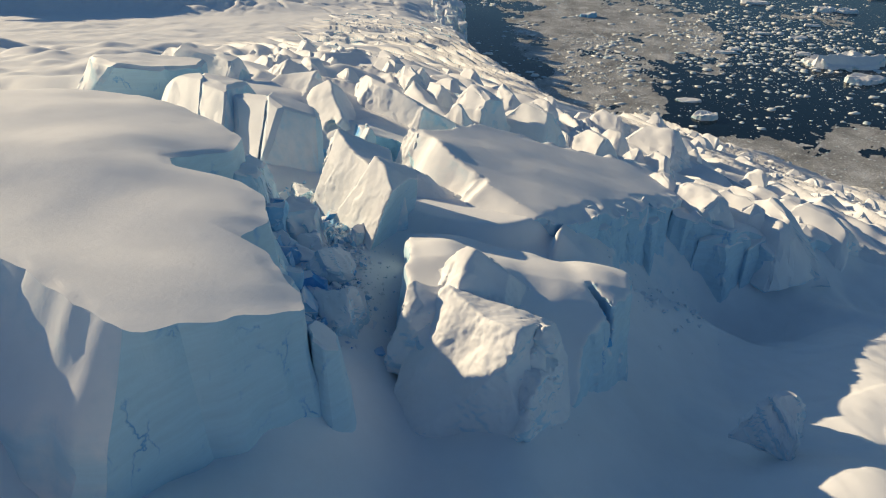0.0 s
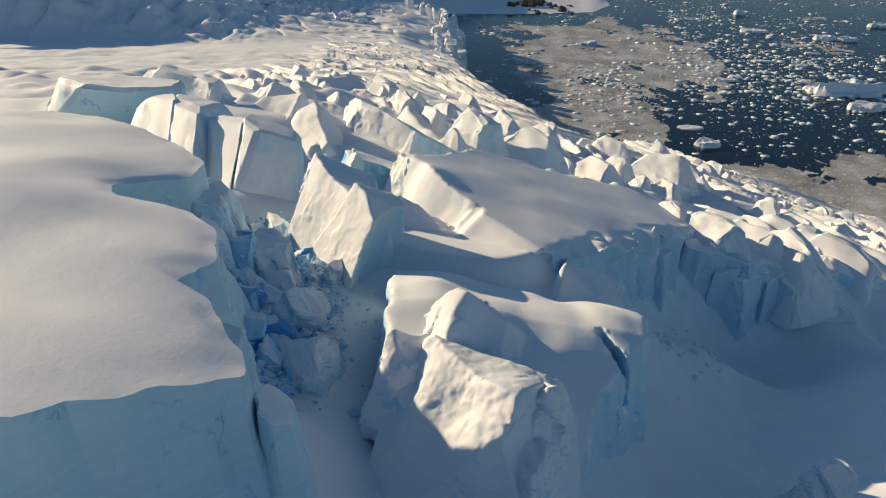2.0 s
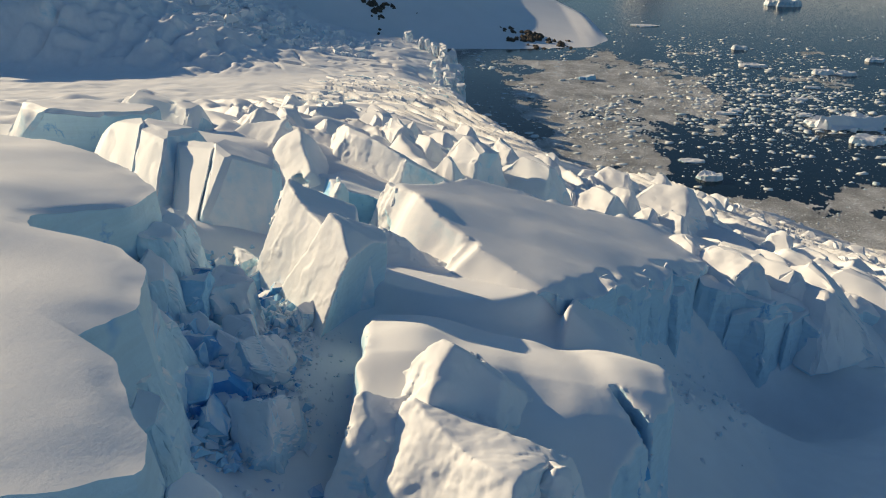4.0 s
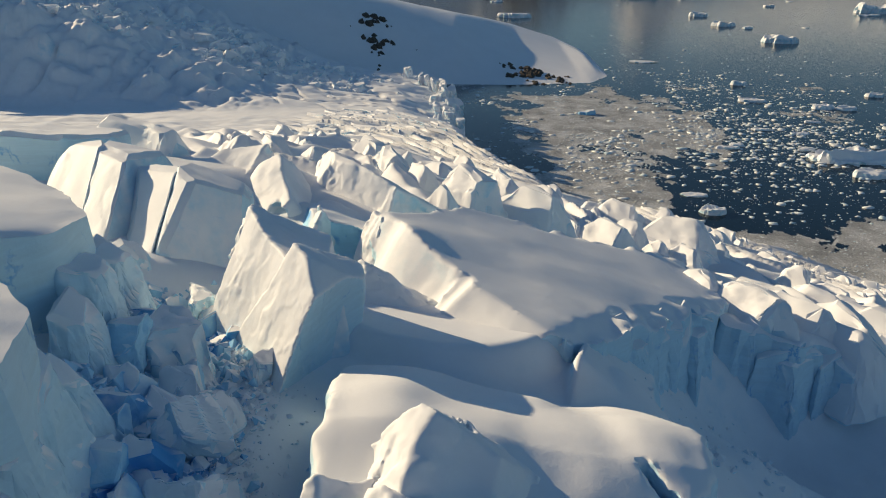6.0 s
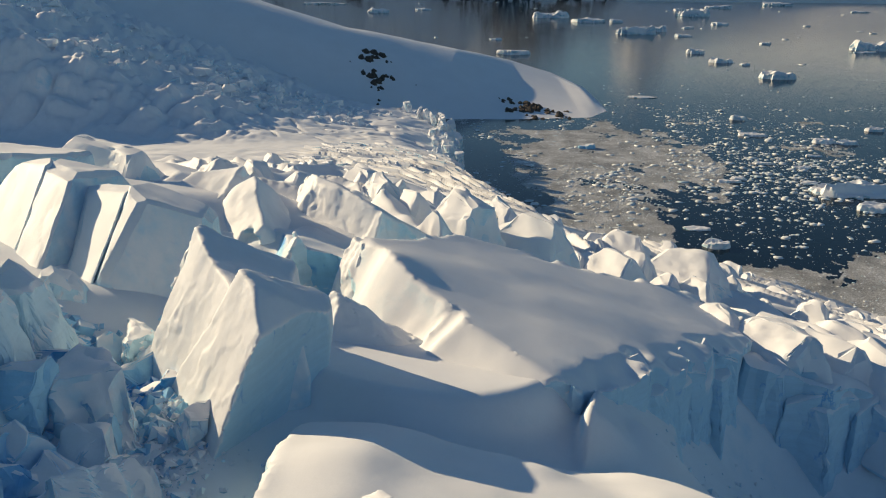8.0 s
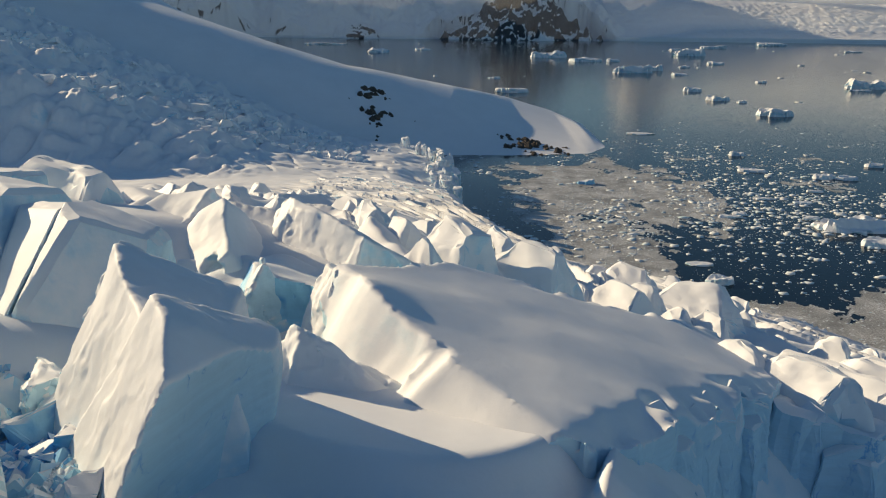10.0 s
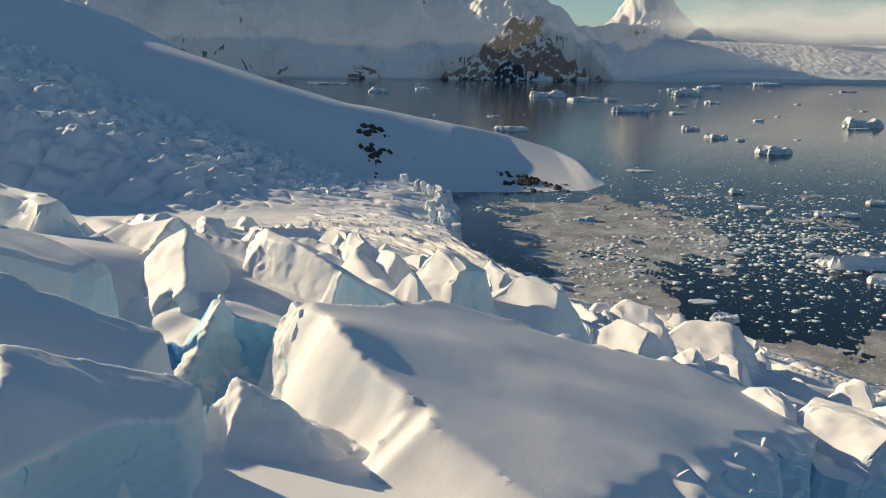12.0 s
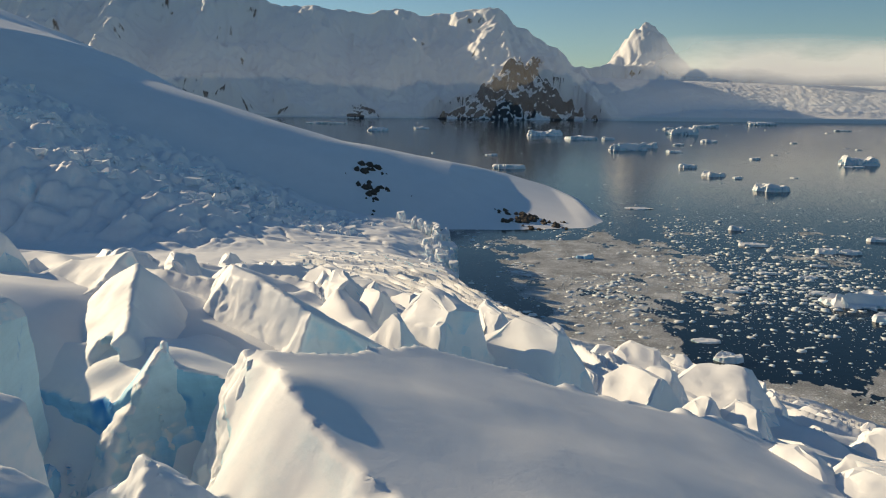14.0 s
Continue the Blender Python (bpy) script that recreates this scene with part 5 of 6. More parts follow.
sculpt("body", (-6, 60, 100.5), (4, 70.5, 106.4), 0.12, cut_by(0.15, ((-0.78, -0.36, 0.52), (-3.1, 66.6, 105.3)), ((0.30, -0.60, 0.74), (-2.6, 66.8, 105.3)), ((0.62, -0.35, 0.70), (-1.6, 66.4, 104.9)), ((0.45, 0.55, 0.70), (-2.6, 67.4, 105.5)), ((-0.4, 0.85, 0.35), (-3.2, 68.2, 104.8)), ((0.1, -0.93, 0.35), (-1.5, 62.9, 104.3)), ((0.85, -0.2, 0.45), (1.5, 66.0, 102.9)), ((-0.93, 0.05, 0.3), (-4.6, 65.2, 104.2))), chipped(0.20, 1.2, 12, 0.8), CRUST, pyramid, 0.5, 2.2, 12)
# the block with the long bright face behind the blue wall
bright = tagged(new("serac"), "pyramid-shaped serac with a broad bright face and blue foot", "serac")
sculpt("body", (-16, 84, 90), (2, 106, 105), 0.2, cut_by(0.12, ((-0.55, -0.66, 0.42), (-8.7, 95.6, 103.7)), ((0.46, 0.34, 0.82), (-8.6, 96.2, 103.8)), ((0.76, -0.62, 0.12), (-2.4, 90.6, 101)), ((-0.2, 0.95, 0.2), (-8, 103, 101)), ((-0.8, -0.2, 0.5), (-13.4, 98, 99.6)), ((-0.2, -0.2, 0.96), (-8.6, 95.9, 103.75))), chipped(0.20, 2.6, 13, 0.5, 1.0), CRUST, bright, 0.35, 4.5, 13)
arch = tagged(new("serac"), "curling snow ridge pierced by a small ice window", "serac")


def arch_field(x, y, z):
    ridge = cut_by(0.3, ((-0.56, -0.40, 0.72), (-14.6, 90.0, 103.9)), ((0.80, 0.15, 0.58), (-14.3, 90.4, 104.0)), ((0.5, -0.8, 0.3), (-13.9, 84.4, 100.8)), ((-0.1, 0.9, 0.4), (-15, 95, 103.4)), ((-0.8, 0.0, 0.5), (-19.5, 90, 101.2)))(x, y, z)
    tooth = cut_by(0.2, ((-0.7, -0.3, 0.62), (-12.9, 86.6, 102.3)), ((0.8, 0.2, 0.55), (-12.5, 87.0, 102.4)), ((0.3, -0.9, 0.3), (-12.7, 85.3, 101.6)), ((-0.3, 0.9, 0.3), (-12.6, 88.4, 101.8)))(x, y, z)
    window_ = np.sqrt(((x + 14.2) / 1.0) ** 2 + ((y - 85.6) / 1.6) ** 2 + ((z - 101.6) / 0.75) ** 2) - 1
    return smax(0.15, smin(0.4, ridge, tooth), -window_)


sculpt("body", (-21, 82.5, 96), (-10.5, 96, 105.4), 0.17, arch_field, chipped(0.14, 1.8, 41, 0.4), CRUST, arch, 0.5, 3.4, 41)
stump = tagged(new("serac"), "low snow-capped serac with a sheer shaded end", "serac")
sculpt("body", (-29, 91, 94), (-16.5, 101.5, 105), 0.2, cut_by(0.2, ((-0.30, -0.28, 0.90), (-20.8, 96, 103.7)), ((0.85, -0.40, 0.15), (-18.7, 94.5, 102.5)), ((0.2, 0.9, 0.3), (-20, 99.2, 102)), ((-0.7, 0.1, 0.6), (-26, 96, 101.6)), ((0.1, -0.9, 0.5), (-21, 92.4, 102))), chipped(0.3, 2.2, 42, 0.3), CRUST, stump, 0.5, 3.0, 42)
gable = tagged(new("serac"), "broad gable-shaped serac, one side sunlit", "serac")
sculpt("body", (-36, 100, 90), (-16, 119, 103.5), 0.26, cut_by(0.15, ((-0.50, -0.42, 0.76), (-25.6, 110, 101.9)), ((0.52, -0.48, 0.70), (-25.0, 109.6, 102.0)), ((0.15, 0.85, 0.5), (-25.4, 110.8, 101.9)), ((-0.8, 0.1, 0.4), (-32, 109, 99)), ((0.8, 0.1, 0.3), (-18.5, 109, 98.8))), chipped(0.35, 3.0, 43, 0.4), CRUST, gable, 0.6, 4.0, 43)

wedge(-35, 102, 8, 12, 6, 30, 1)
wedge(-43, 112, 6, 8, 5, 10, 2)
wedge(-8, 126, 4.5, 8, 6, 0, 8)
wedge(1.2, 99.5, 3.2, 4.5, 6.2, 0, 9)
wedge(4, 107.5, 6, 7.5, 8, 0, 10)
wedge(12, 107, 7, 9, 8, 5, 11)
wedge(22, 160, 4, 6, 6, 0, 12)
wedge(33, 149, 7, 9, 7, 10, 13)
wedge(22.8, 110.5, 6, 7, 6.5, 0, 14)
wedge(18.5, 113.5, 3, 4, 4.6, 0, 15)
wedge(41.5, 138, 9, 11, 8, 15, 16)
wedge(36, 117, 4.5, 5, 5.5, 0, 17)
wedge(50.5, 141, 3, 3.2, 6, 0, 18)
wedge(28.6, 105, 3.2, 4, 4.8, 0, 19)
wedge(31.6, 100.4, 5, 6, 4.6, 10, 20)
wedge(73, 250, 5, 6, 7, 0, 21)
wedge(62, 134.5, 3.6, 4.6, 6.2, 0, 22)
wedge(35, 91.5, 3.4, 5, 5.6, 0, 23)
wedge(39.4, 91, 5.5, 8.5, 6.6, 0, 24)
wedge(54, 103.5, 5, 7.5, 6.2, 0, 25)
wedge(43.5, 87, 3.6, 6, 5.6, 0, 26)
wedge(49, 110, 4, 6, 4.8, 0, 27)
wedge(63, 126, 5, 6.5, 5, 0, 28)
wedge(-2.5, 115, 4, 6, 6, 0, 29)
wedge(-24, 118, 5, 7, 4.5, 0, 31)
chunk(24.3, 40.4, 102.7, 1.9, 2.2, 4.5, -40, 32, "small cube of ice lit at its top")
wedge(10, 131, 5, 8, 6.5, 0, 33)
wedge(18, 140, 5, 7, 6, 0, 34)
wedge(54, 160, 6, 8, 6, 0, 35)
wedge(78, 214, 5, 6, 6, 0, 36)
wedge(88, 234, 6, 8, 7, 0, 37)
wedge(30, 128, 5, 6, 5.5, 0, 38)
wedge(33, 88.5, 6, 8, 6.4, 0, 39)
wedge(46, 92.5, 6, 9, 6.8, 0, 40)
wedge(57, 100, 7, 9, 6.8, 0, 41)
wedge(38.5, 97.5, 6, 8, 6.0, 0, 42)
wedge(52, 108.5, 6, 8, 6.0, 0, 43)
wedge(29.5, 92.5, 5, 7, 5.8, 0, 44)

# ---- many small blocks across the broken slope ----
rnd = random.Random(77)
placed = 0
while placed < 150:
    x, y = rnd.uniform(14, 125), rnd.uniform(86, 268)
    if not (1.02 * (x - 10) < 0.75 * (y - 60) + 22 and 0.40 * (y - 100) + 10 < x + 12):
        continue
    if float(coast_distance(np.array([x]), np.array([y]))[0]) < 4:
        continue
    if 116.3 - 0.331 * x - 0.155 * y > float(slope(x, y)) + 0.2 and y < 104 and x < 34:
        continue
    w = 1.1 + 3.4 * rnd.random() ** 2.2
    wedge(x, y, w, w * rnd.uniform(1.0, 1.6), 1.9 + w * rnd.uniform(0.5, 0.9), rnd.uniform(-30, 30), 1000 + placed, "small snow-covered block on the broken slope", level=4 if w > 2.4 else 3)
    placed += 1
for i in range(60):
    x, y = rnd.uniform(-45, 15), rnd.uniform(100, 190)
    w = 1.2 + 3.6 * rnd.random() ** 2
    wedge(x, y, w, w * rnd.uniform(1.2, 2.2), 2.0 + w * rnd.uniform(0.4, 0.8), rnd.uniform(-20, 20), 1300 + i, "small snow-covered block on the broken slope", level=4 if w > 2.2 else 3)

# ---- rocks on the headland ----
outcrop(-90, 740, 22, 4.1, 1)
outcrop(-76, 736, 9, 2.5, 2)
outcrop(-92, 711, 15, 4.9, 3)
outcrop(-80, 706, 17, 6.3, 4)
outcrop(-70, 712, 10, 4.4, 5)
outcrop(-82, 692, 10, 2.4, 6)
outcrop(-76, 677, 8, 2.8, 7)
outcrop(-109, 721, 3, 1.5, 8)
outcrop(-45, 711, 3, 1.5, 9)
outcrop(46, 715, 15, 2.5, 10)
outcrop(50, 691, 16, 3.8, 11)
outcrop(64, 704, 27, 3.9, 12)
outcrop(77, 698, 16, 3.4, 13)
outcrop(87, 695, 16, 2.9, 14)
outcrop(67, 678, 14, 1.9, 15)
outcrop(95, 681, 15, 1.9, 16)
outcrop(100, 697, 10, 1.5, 17)
outcrop(38, 716, 5, 1.5, 18)
# ---- blocks along the ice front of the far tongue ----
def pinnacle(x, y, w, d, top, seed):
    rnd = random.Random(seed)
    planes = [((0, 0, -1), (x, y, -3))]
    for k in range(7):
        t = 2 * math.pi * k / 7 + rnd.uniform(-0.3, 0.3)
        planes.append(((math.cos(t), math.sin(t), rnd.uniform(0.0, 0.18)), (x + 0.5 * w * math.cos(t), y + 0.5 * d * math.sin(t), 0.5 * top)))
    planes.append(((rnd.uniform(-0.4, 0.3), rnd.uniform(-0.4, 0.2), 1), (x, y, top)))
    v, f = hewn((x, y, 0.5 * top), planes, 4, 36, 0.09 * w, 0.35 * w, seed)
    tagged(mesh_object("ice_pinnacle", v, f, SNOW_BROKEN), "fractured pinnacle of the glacier's sea front", "ice pinnacle", "sea front pinnacles")


rnd = random.Random(55)
for i in range(34):
    t = rnd.random()
    cx, cy = np.interp(t, [0, 0.35, 0.7, 0.85, 1], [0, -5, -12, -26, -48]), np.interp(t, [0, 0.35, 0.7, 0.85, 1], [405, 470, 545, 573, 598])
    inland = rnd.uniform(-5, 10)
    pinnacle(cx - inland, cy - 0.2 * inland, rnd.uniform(5, 10), rnd.uniform(6, 13), rnd.uniform(20, 26) + 0.40 * inland, 500 + i)

# ---- gully filled with broken ice ----
def rubble(x, y, r, seed, level=3, mat=None, group="gully rubble", lift=0.35, label="angular block of fallen blue-white ice"):
    rnd = random.Random(seed)
    z = float(ground_height(np.array([x]), np.array([y]))[0]) + lift * r
    planes = []
    for k in range(11):
        v = Vector((rnd.gauss(0, 1), rnd.gauss(0, 1), rnd.gauss(0, 1))).normalized()
        planes.append((v[:], (x + v.x * r * rnd.uniform(0.6, 1.0), y + v.y * r * rnd.uniform(0.6, 1.0), z + v.z * r * rnd.uniform(0.5, 0.8))))
    planes += [((a, b, c), (x + 1.2 * r * a, y + 1.2 * r * b, z + 1.2 * r * c)) for a, b, c in ((1, 0, 0), (-1, 0, 0), (0, 1, 0), (0, -1, 0), (0, 0, 1), (0, 0, -1))]
    v, f = hewn((x, y, z), planes, level, 44, 0.13 * r, 0.55 * r, seed)
    return tagged(mesh_object("ice_rubble", v, f, mat or SNOW_ICE), label, "ice block", group)


rnd = random.Random(31)
for i in range(170):
    t = rnd.random()
    x = -8.8 - 5.6 * t + rnd.gauss(0, 1.5)
    y = 43 + 19 * t + rnd.gauss(0, 1.6)
    rubble(x, y, 0.30 + 0.85 * rnd.random() ** 3, 100 + i, 3, BLUE_ICE if rnd.random() < 0.75 else None)
rubble(-11.2, 54.0, 2.0, 301, 5, label="large angular block among the gully rubble")
rubble(-7.6, 47.6, 1.9, 302, 5, label="large angular block among the gully rubble")
rubble(-6.0, 42.6, 1.6, 303, 5, label="large angular block among the gully rubble")
rubble(-12.9, 62.6, 1.5, 304, 5, label="large angular block among the gully rubble")
rubble(-11.8, 61.2, 1.1, 305, 4, label="large angular block among the gully rubble")
rubble(-6.4, 53.4, 1.0, 306, 4, label="large angular block among the gully rubble")
rubble(-13.4, 52.4, 1.3, 307, 4, BLUE_ICE, label="large angular block among the gully rubble")
for i, (x, y, r) in enumerate(((-8.2, 73.4, 1.0), (-5.2, 75.6, 0.8), (-11.2, 76.4, 1.0), (-3.0, 73.4, 0.7), (-9.8, 78.0, 0.7), (-6.4, 77.2, 0.6), (-13.6, 78.0, 0.9), (-6.8, 71.2, 0.9), (-10.6, 71.6, 1.0), (-15.6, 80.0, 0.8), (-8.0, 76.4, 0.6))):
    rubble(x, y, r, 330 + i, 4, BLUE_ICE if i % 3 == 0 else None, "hollow rubble", 0.45, "fallen ice block under the blue wall")
rubble(-9.6, 50.6, 1.2, 308, 4, label="large angular block among the gully rubble")


def crushed(name, label, count, seed, path, spread, size, mat):
    """Countless small angular bits along a line, in one mesh."""
    r = np.random.RandomState(seed)
    t = r.rand(count)
    x = path[0][0] + (path[1][0] - path[0][0]) * t + r.normal(0, spread, count)
    y = path[0][1] + (path[1][1] - path[0][1]) * t + r.normal(0, spread, count)
    w = size[0] + (size[1] - size[0]) * r.rand(count) ** 3
    z = ground_height(x, y) + 0.2 * w
    base = np.array([(1, 0, 0), (-1, 0, 0), (0, 1, 0), (0, -1, 0), (0, 0, 1), (0, 0, -1)], float)
    tri = np.array([(0, 2, 4), (2, 1, 4), (1, 3, 4), (3, 0, 4), (2, 0, 5), (1, 2, 5), (3, 1, 5), (0, 3, 5)])
    p = base[None] + r.uniform(-0.45, 0.45, (count, 6, 3))
    a = r.uniform(0, 6.28, count)
    ca, sa = np.cos(a)[:, None], np.sin(a)[:, None]
    q = np.stack([ca * p[..., 0] - sa * p[..., 1], sa * p[..., 0] + ca * p[..., 1], 0.75 * p[..., 2]], -1) * w[:, None, None] / 2
    v = (q + np.stack([x, y, z], -1)[:, None]).reshape(-1, 3)
    f = (np.arange(count)[:, None, None] * 6 + tri[None]).reshape(-1, 3)
    return tagged(mesh_object(name, v, f.tolist(), mat, shade=False), label, "ice rubble", kind="stuff")


crushed("crushed_ice", "crushed bluish ice filling the gully", 8000, 3, ((-8.4, 42), (-13.8, 62)), 1.7, (0.18, 1.0), BLUE_ICE)
crushed("crushed_ice", "small snowy bits scattered over the gully", 4000, 4, ((-7.6, 44), (-11.0, 60)), 2.0, (0.10, 0.5), SNOW_ICE)
crushed("crushed_ice", "small chips along the mound and its cracks", 260, 6, ((-0.5, 39.5), (7.5, 36.5)), 1.2, (0.10, 0.42), SNOW_ICE)
crushed("crushed_ice", "scattered bits below the slab's cliff", 160, 8, ((19, 60), (32, 76)), 2.6, (0.15, 0.9), SNOW_ICE)
crushed("crushed_ice", "small bits fallen under the blue wall", 500, 5, ((-12, 78), (-3.6, 75.4)), 1.0, (0.12, 0.6), SNOW_ICE)

def tumbled(name, label, count, seed, area, size, where, mat, long=(1.0, 1.0), heading=None, tall=0.8):
    """Countless broken blocks over a stretch of ground, in one mesh."""
    r = np.random.RandomState(seed)
    x, y = r.uniform(area[0], area[1], count * 3), r.uniform(area[2], area[3], count * 3)
    ok = where(x, y, r.rand(count * 3))
    x, y = x[ok][:count], y[ok][:count]
    n = len(x)
    w = size[0] + (size[1] - size[0]) * r.rand(n) ** 2.5
    z = np.maximum(ground_height(x, y), np.where(y > 532, hill_height(x, y), -9)) - 0.05 * w
    base = np.array([(sx, sy, sz) for sz in (-0.6, 0.6) for sy in (-1, 1) for sx in (-1, 1)], float)
    tri = np.array([(0, 1, 5), (0, 5, 4), (1, 3, 7), (1, 7, 5), (3, 2, 6), (3, 6, 7), (2, 0, 4), (2, 4, 6), (4, 5, 7), (4, 7, 6)])
    p = base[None] * np.array([1.0, 0.8, 1.0]) + r.uniform(-0.38, 0.38, (n, 8, 3))
    p[:, 4:, :2] *= r.uniform(0.45, 0.9, (n, 1, 1))
    a = r.uniform(0, 6.28, n) if heading is None else heading + r.normal(0, 0.16, n)
    ca, sa = np.cos(a)[:, None], np.sin(a)[:, None]
    p[..., 0] *= r.uniform(long[0], long[1], (n, 1))
    q = np.stack([ca * p[..., 0] - sa * p[..., 1], sa * p[..., 0] + ca * p[..., 1], tall * p[..., 2]], -1) * w[:, None, None] / 2
    if heading is not None:
        ends = np.maximum(ground_height(x[:, None] + q[..., 0], y[:, None] + q[..., 1]), -5)
        q[..., 2] += ends - z[:, None]
    v = (q + np.stack([x, y, z], -1)[:, None]).reshape(-1, 3)
    f = (np.arange(n)[:, None, None] * 8 + tri[None]).reshape(-1, 3)
    return tagged(mesh_object(name, v, f.tolist(), mat, shade=False), label, "icefall", kind="stuff")


tumbled("icefall_blocks", "tumbled blocks of the shaded icefall", 3400, 12, (-460, -70, 425, 690), (2.5, 11), lambda x, y, q: (y < 562 - 0.33 * (x + 80)) & (y > 455 - 0.05 * x + 30 * smooth(-200, -90, x)) & (q < 0.35 + 0.5 * fbm(x / 40, y / 40, 3, 71)), SNOW_BROKEN)
tumbled("icefall_blocks", "low snowy lumps between glacier tongue and headland", 420, 13, (-190, -20, 490, 600), (2, 5.5), lambda x, y, q: (y < 590 + 0.1 * x) & (q < 0.3 + 0.5 * fbm(x / 30, y / 30, 3, 72)), SNOW_BROKEN)

tumbled("crevasse_edges", "raised snow lips between long crevasses", 420, 15, (-70, 60, 125, 400), (1.6, 3.6), lambda x, y, q: (coast_distance(x, y) > 4) & (x > -0.35 * (y - 110) - 8) & (q < 0.35 + 0.6 * fbm(x / 40, y / 40, 2, 74)), SNOW_BROKEN, (2.5, 7.0), radians(-48), 0.75)
tumbled("broken_ice", "small snowy bits on the broken slope", 2200, 14, (-45, 125, 92, 270), (0.4, 2.2), lambda x, y, q: (1.02 * (x - 10) < 0.75 * (y - 60) + 22) & (coast_distance(x, y) > 2) & (116.3 - 0.331 * x - 0.155 * y < slope(x, y) + 0.2) & (q < 0.25 + 0.6 * fbm(x / 12, y / 12, 3, 73)), SNOW_BROKEN)

# ---- ice on the sea ----
def berg(x, y, w, d, h, seed, label="white weathered iceberg afloat", mat=None, name="iceberg", flat=0.25):
    rnd = random.Random(seed * 3 + 5)
    h = 0.62 * h
    out = []
    n = 11
    a0 = rnd.uniform(0, 6)
    for k in range(n):
        t = 2 * math.pi * k / n
        r = rnd.uniform(0.75, 1.15)
        out.append((x + 0.5 * w * r * math.cos(t), y + 0.5 * d * r * math.sin(t)))
    gx, gy = rnd.uniform(-0.5, 0.5) * h / w, rnd.uniform(-0.4, 0.4) * h / d
    top = lambda X_, Y_: np.maximum(h * (0.62 + flat * ridged((X_ - x) / (0.5 * w) + seed, (Y_ - y) / (0.5 * d), 3, seed)) + gx * (X_ - x) + gy * (Y_ - y), 0.25 * h)
    return mass(name, out, top, -2.0, label, "iceberg", seed + 80, step=max(0.5, w / 26), batter=0.3, rough=0.022 * w, bumps=0.05 * h, mat=mat or BERG_ICE, edge=0.12 * h)


berg(242, 450, 46, 24, 11, 1, "large low white iceberg with a green waterline", flat=0.4)
berg(241, 418, 26, 12, 6, 2, "iceberg tilted low in dark water")
berg(411, 977, 42, 30, 15, 3)
berg(78, 1232, 54, 30, 15, 4, "flat-topped iceberg with sheer sides", flat=0.08)
berg(397, 1285, 26, 20, 11, 5)
berg(394, 1150, 34, 20, 11, 6)
berg(420, 1120, 14, 10, 5, 7)
berg(97, 559, 13, 8, 5, 8, "small blue iceberg among brash ice", BLUE_ICE)
berg(243, 617, 26, 12, 3, 9, "flat pale ice floe")
berg(291, 592, 18, 9, 6, 10)
berg(308, 588, 16, 8, 5, 11)
berg(358, 643, 17, 9, 5, 12)
berg(740, 1386, 82, 40, 22, 13, "long bright iceberg with a peaked end", flat=0.45)
berg(705, 1330, 44, 14, 4, 14)
berg(380, 1700, 96, 40, 20, 15, "cluster of blue-white iceberg ridges", flat=0.5)
berg(450, 1780, 40, 24, 22, 16)
berg(475, 1640, 36, 22, 9, 17)
berg(744, 2494, 96, 50, 30, 18, flat=0.5)
berg(690, 2050, 50, 30, 12, 19)
berg(260, 2311, 118, 60, 32, 20, "wide iceberg under the dark pyramid", flat=0.3)
berg(340, 2120, 96, 50, 18, 21)
berg(420, 2110, 40, 26, 14, 22)
berg(-295, 2478, 74, 40, 24, 23, flat=0.3)
berg(-160, 2700, 60, 40, 12, 24)
berg(-600, 3100, 190, 60, 12, 25, "long low line of glacier ice afloat", flat=0.15)
berg(1040, 3150, 120, 60, 20, 26)
berg(1430, 3500, 150, 60, 30, 27, "flat-topped iceberg near the far ice front", flat=0.1)
berg(175, 471, 15, 7, 2.6, 28, "flat pale ice floe")
berg(183, 478, 9, 6, 2.4, 29, "flat pale ice floe")
berg(128, 353, 15, 9, 5, 30, "brash-covered growler near the ice edge")
berg(126, 378, 14, 7, 1.8, 31, "flat pale ice floe")
berg(256, 686, 15, 9, 6, 32)
berg(195, 803, 30, 12, 2.2, 33, "flat pale ice floe")
berg(225, 470, 11, 6, 2.4, 34, "flat pale ice floe")
berg(214, 520, 13, 7, 2.2, 35, "flat pale ice floe")
berg(238, 510, 12, 7, 2.4, 36, "flat pale ice floe")
berg(262, 545, 12, 7, 2.4, 37, "flat pale ice floe")
berg(590, 1480, 24, 14, 7, 38)
berg(560, 1900, 30, 16, 8, 39)
berg(60, 1500, 26, 14, 6, 40)
berg(820, 2900, 60, 30, 12, 41)
berg(1500, 2900, 70, 30, 10, 42)


def slush_cover(x, y):
    """How thickly slush lies on the water, about 0 to 1."""
    e = lambda cx, cy, rx, ry: np.exp(-(((x - cx) / rx) ** 2 + ((y - cy) / ry) ** 2) ** 2)
    v = e(112, 520, 86, 116) + 0.9 * e(70, 400, 46, 52) + 1.0 * e(195, 298, 112, 46)
    # first gap: open water and the ice front's shadow, cut out of the slush
    v = v - 1.3 * e(6, 515, 27, 78) - 1.0 * e(42, 424, 15, 17) - 1.2 * e(142, 366, 32, 24) - 1.0 * e(242, 460, 62, 80) - 0.5 * e(190, 402, 30, 26)
    return v + 0.50 * fbm(x / 24, y / 30, 7, 90, 0.66) - 0.30


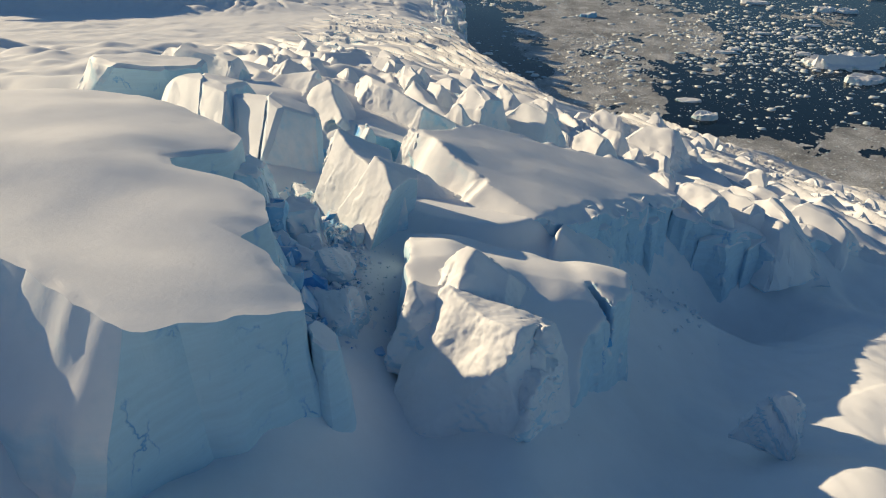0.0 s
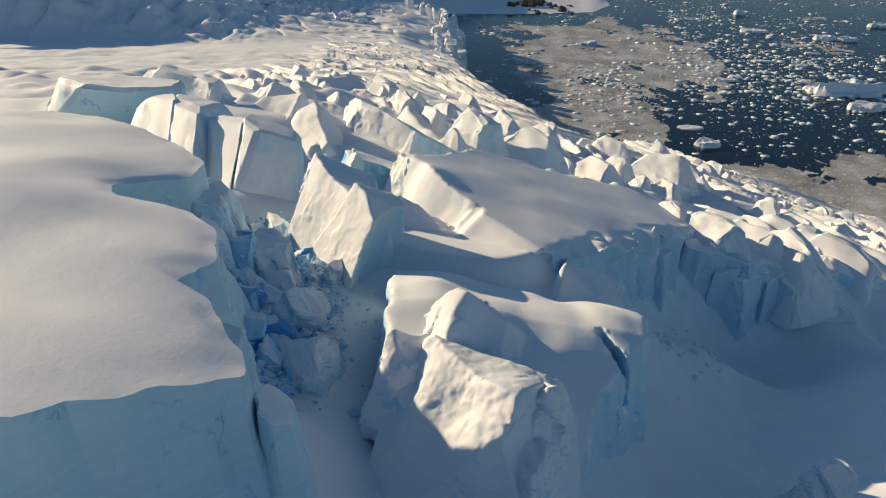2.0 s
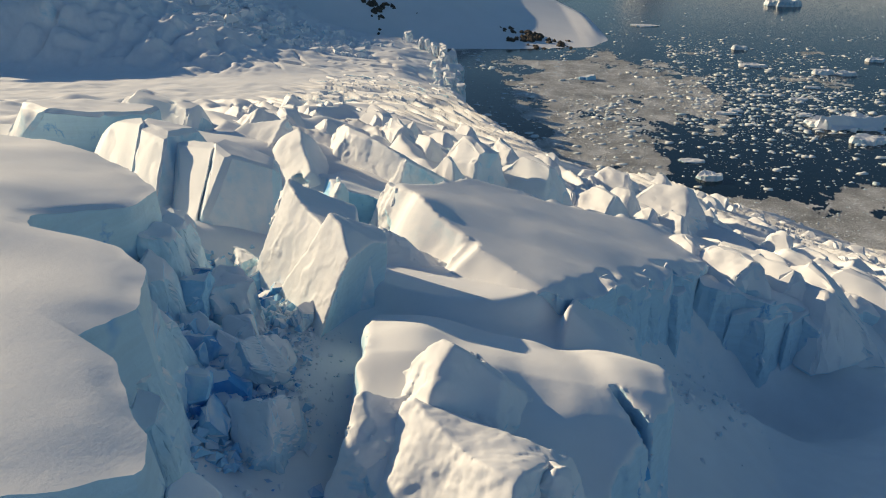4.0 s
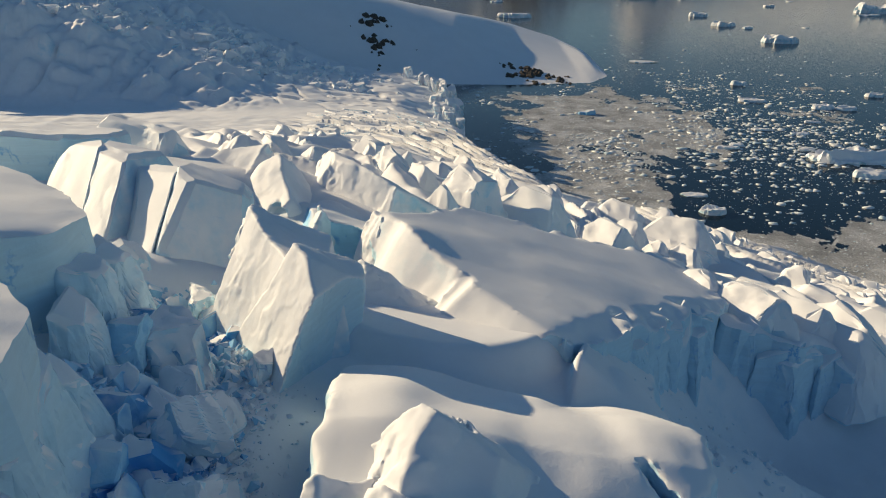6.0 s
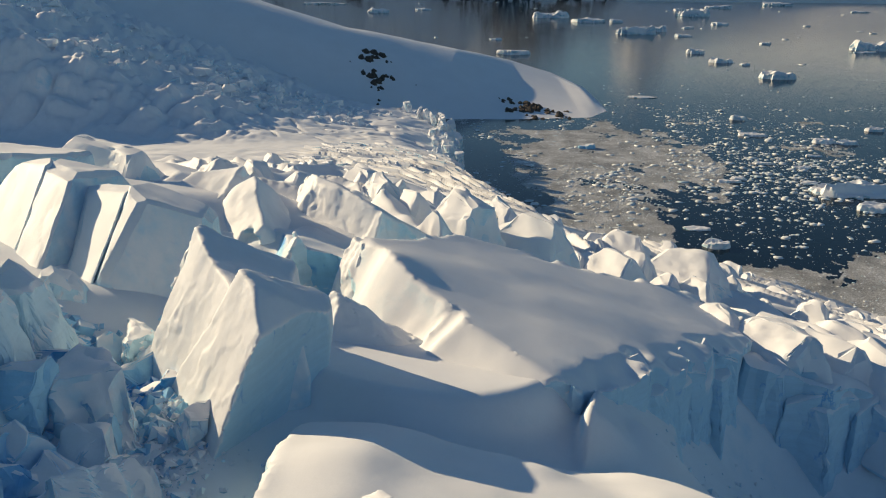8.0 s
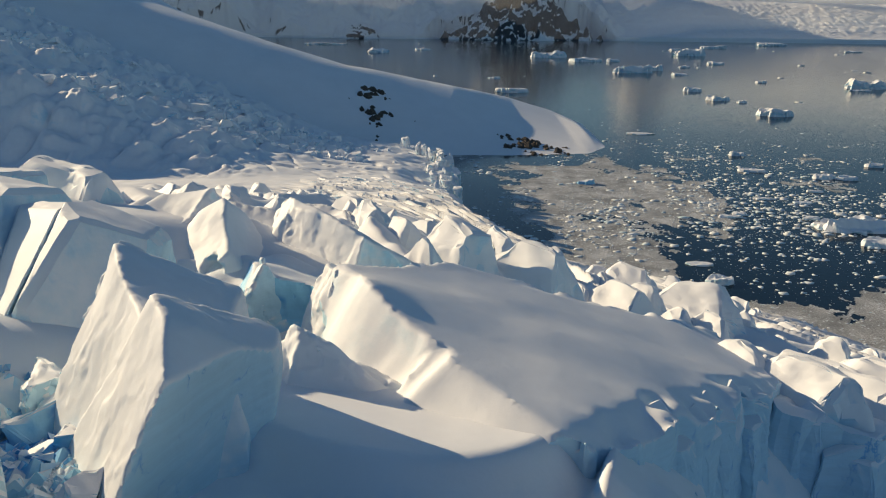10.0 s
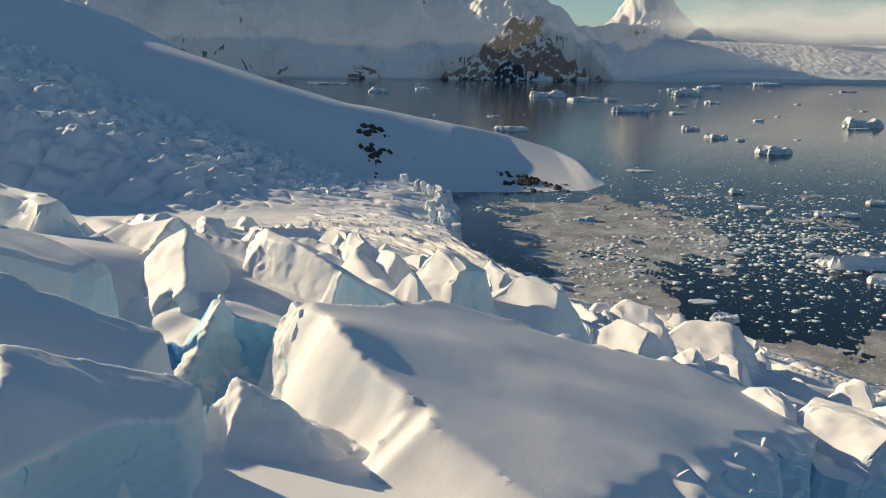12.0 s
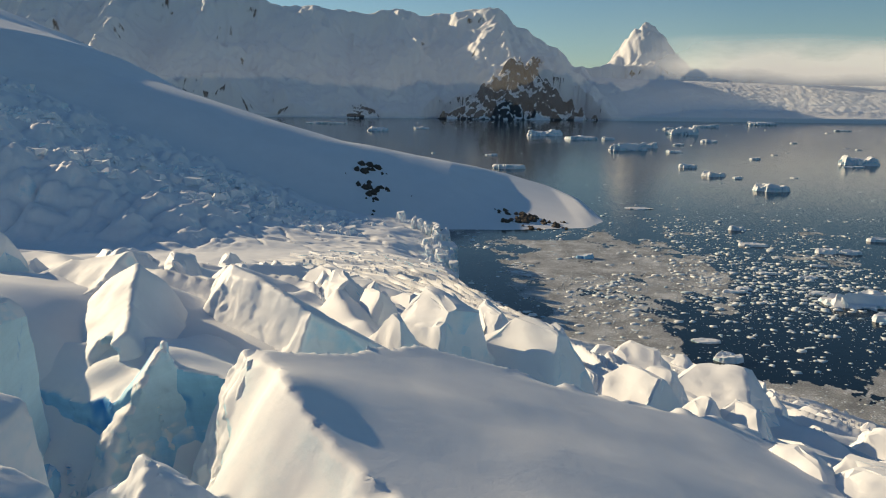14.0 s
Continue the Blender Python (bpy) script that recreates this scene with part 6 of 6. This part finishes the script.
def slush_material():
    m, n, l, p = material("grey_slush")
    pos = n.new("ShaderNodeNewGeometry").outputs["Position"]
    a = node_noise(n, l, 1.3, 8, 0.85, pos)
    b = node_noise(n, l, 0.06, 4, 0.6, pos)
    v = math_node(n, l, "ADD", a.outputs[0], math_node(n, l, "MULTIPLY", math_node(n, l, "SUBTRACT", b.outputs[0], 0.5), 0.5))
    c = ramp(n, l, v, [(0.34, (0.14, 0.14, 0.135)), (0.50, (0.40, 0.39, 0.37)), (0.62, (0.80, 0.79, 0.77))])
    l.new(c.outputs[0], p.inputs["Base Color"])
    p.inputs["Roughness"].default_value = 0.55
    bump(n, l, a.outputs[0], 0.8, 0.5, p.inputs["Normal"])
    return m


X, Y = np.meshgrid(np.arange(-10, 330, 0.9), np.arange(250, 680, 1.2))
C = slush_cover(X, Y)
keep = (C[:-1, :-1] > 0.10) & (C[1:, 1:] > 0.10)
tagged(grid_object("slush", X, Y, np.full(X.shape, 0.015) + 0.02 * np.clip(C, 0, 1), slush_material(), keep), "grey slush of ground ice on the water", "slush", kind="stuff")


def brash(name, label, count, seed, area, size, where):
    """Many small floating chunks in one mesh."""
    r = np.random.RandomState(seed)
    x = r.uniform(area[0], area[1], count * 4)
    y = r.uniform(area[2], area[3], count * 4)
    ok = where(x, y, r.rand(count * 4)) & (coast_distance(x, y) < 1)
    x, y = x[ok][:count], y[ok][:count]
    n = len(x)
    w = size[0] + (size[1] - size[0]) * r.rand(n) ** 7
    ang = np.linspace(0, 2 * math.pi, 6, endpoint=False)
    rad = r.uniform(0.35, 1.3, (n, 6)) * w[:, None] / 2
    th = ang[None, :] + r.uniform(0, 6, (n, 1))
    bx, by = x[:, None] + rad * np.cos(th), y[:, None] + 0.75 * rad * np.sin(th)
    h = w * r.uniform(0.03, 0.12, n)
    lowv = np.stack([bx, by, np.full_like(bx, -0.2)], -1)
    k = r.uniform(0.75, 0.92, (n, 1))
    tilt = r.uniform(-0.25, 0.25, (n, 1))
    upv = np.stack([x[:, None] + k * (bx - x[:, None]), y[:, None] + k * (by - y[:, None]), h[:, None] * (1 + tilt * np.cos(th))], -1)
    mid = np.stack([x, y, h * 1.15], -1)[:, None, :]
    verts = np.concatenate([lowv, upv, mid], 1).reshape(-1, 3)
    i = np.arange(6)
    j = (i + 1) % 6
    tri = np.concatenate([np.stack([i, j, 6 + j], 1), np.stack([i, 6 + j, 6 + i], 1), np.stack([6 + i, 6 + j, np.full(6, 12)], 1)])
    tris = (np.arange(n)[:, None, None] * 13 + tri[None]).reshape(-1, 3).astype(np.int32)
    me = bpy.data.meshes.new(name)
    me.vertices.add(len(verts))
    me.vertices.foreach_set("co", verts.astype(np.float32).ravel())
    me.loops.add(tris.size)
    me.loops.foreach_set("vertex_index", tris.ravel())
    me.polygons.add(len(tris))
    me.polygons.foreach_set("loop_start", np.arange(0, tris.size, 3, dtype=np.int32))
    me.update(calc_edges=True)
    me.materials.append(FLOE)
    return tagged(new(name, me), label, "brash ice", kind="stuff")


def floe_material():
    m, n, l, p = material("floating_ice")
    geo = n.new("ShaderNodeNewGeometry")
    c = ramp(n, l, geo.outputs["Random Per Island"], [(0.0, (0.55, 0.68, 0.72)), (0.3, (0.74, 0.78, 0.78)), (1.0, (0.86, 0.86, 0.85))])
    l.new(c.outputs[0], p.inputs["Base Color"])
    p.inputs["Roughness"].default_value = 0.6
    return m


FLOE = floe_material()
brash("brash_ice", "fine floating brash among the slush", 30000, 5, (-5, 330, 255, 690), (0.25, 1.7), lambda x, y, q: q < np.clip(0.18 + 1.1 * (slush_cover(x, y) - 0.05), 0.02, 0.75))
brash("brash_ice", "scattered larger floes in dark water", 12000, 6, (0, 420, 260, 760), (0.4, 7.0), lambda x, y, q: q < np.clip(0.9 * np.exp(-(((x - 215) / 75) ** 2 + ((y - 500) / 110) ** 2)) + 0.28 * np.exp(-(((x - 110) / 110) ** 2 + ((y - 420) / 150) ** 2)) + 0.35 * fbm(x / 30, y / 45, 4, 95), 0.0, 1))
brash("brash_ice", "thin scatter of floes on the open bay", 1500, 7, (60, 900, 560, 1100), (1.2, 6.0), lambda x, y, q: q < np.clip(0.5 * np.exp(-(((x - 230) / 130) ** 2 + ((y - 730) / 110) ** 2)) + 0.04 + 0.25 * fbm(x / 90, y / 60, 3, 97), 0, 1))
brash("brash_ice", "far sparse floes on the bay", 260, 8, (-900, 2200, 1000, 3900), (4, 24), lambda x, y, q: q < np.clip(0.25 + 0.6 * fbm(x / 400, y / 200, 3, 99), 0.02, 1))
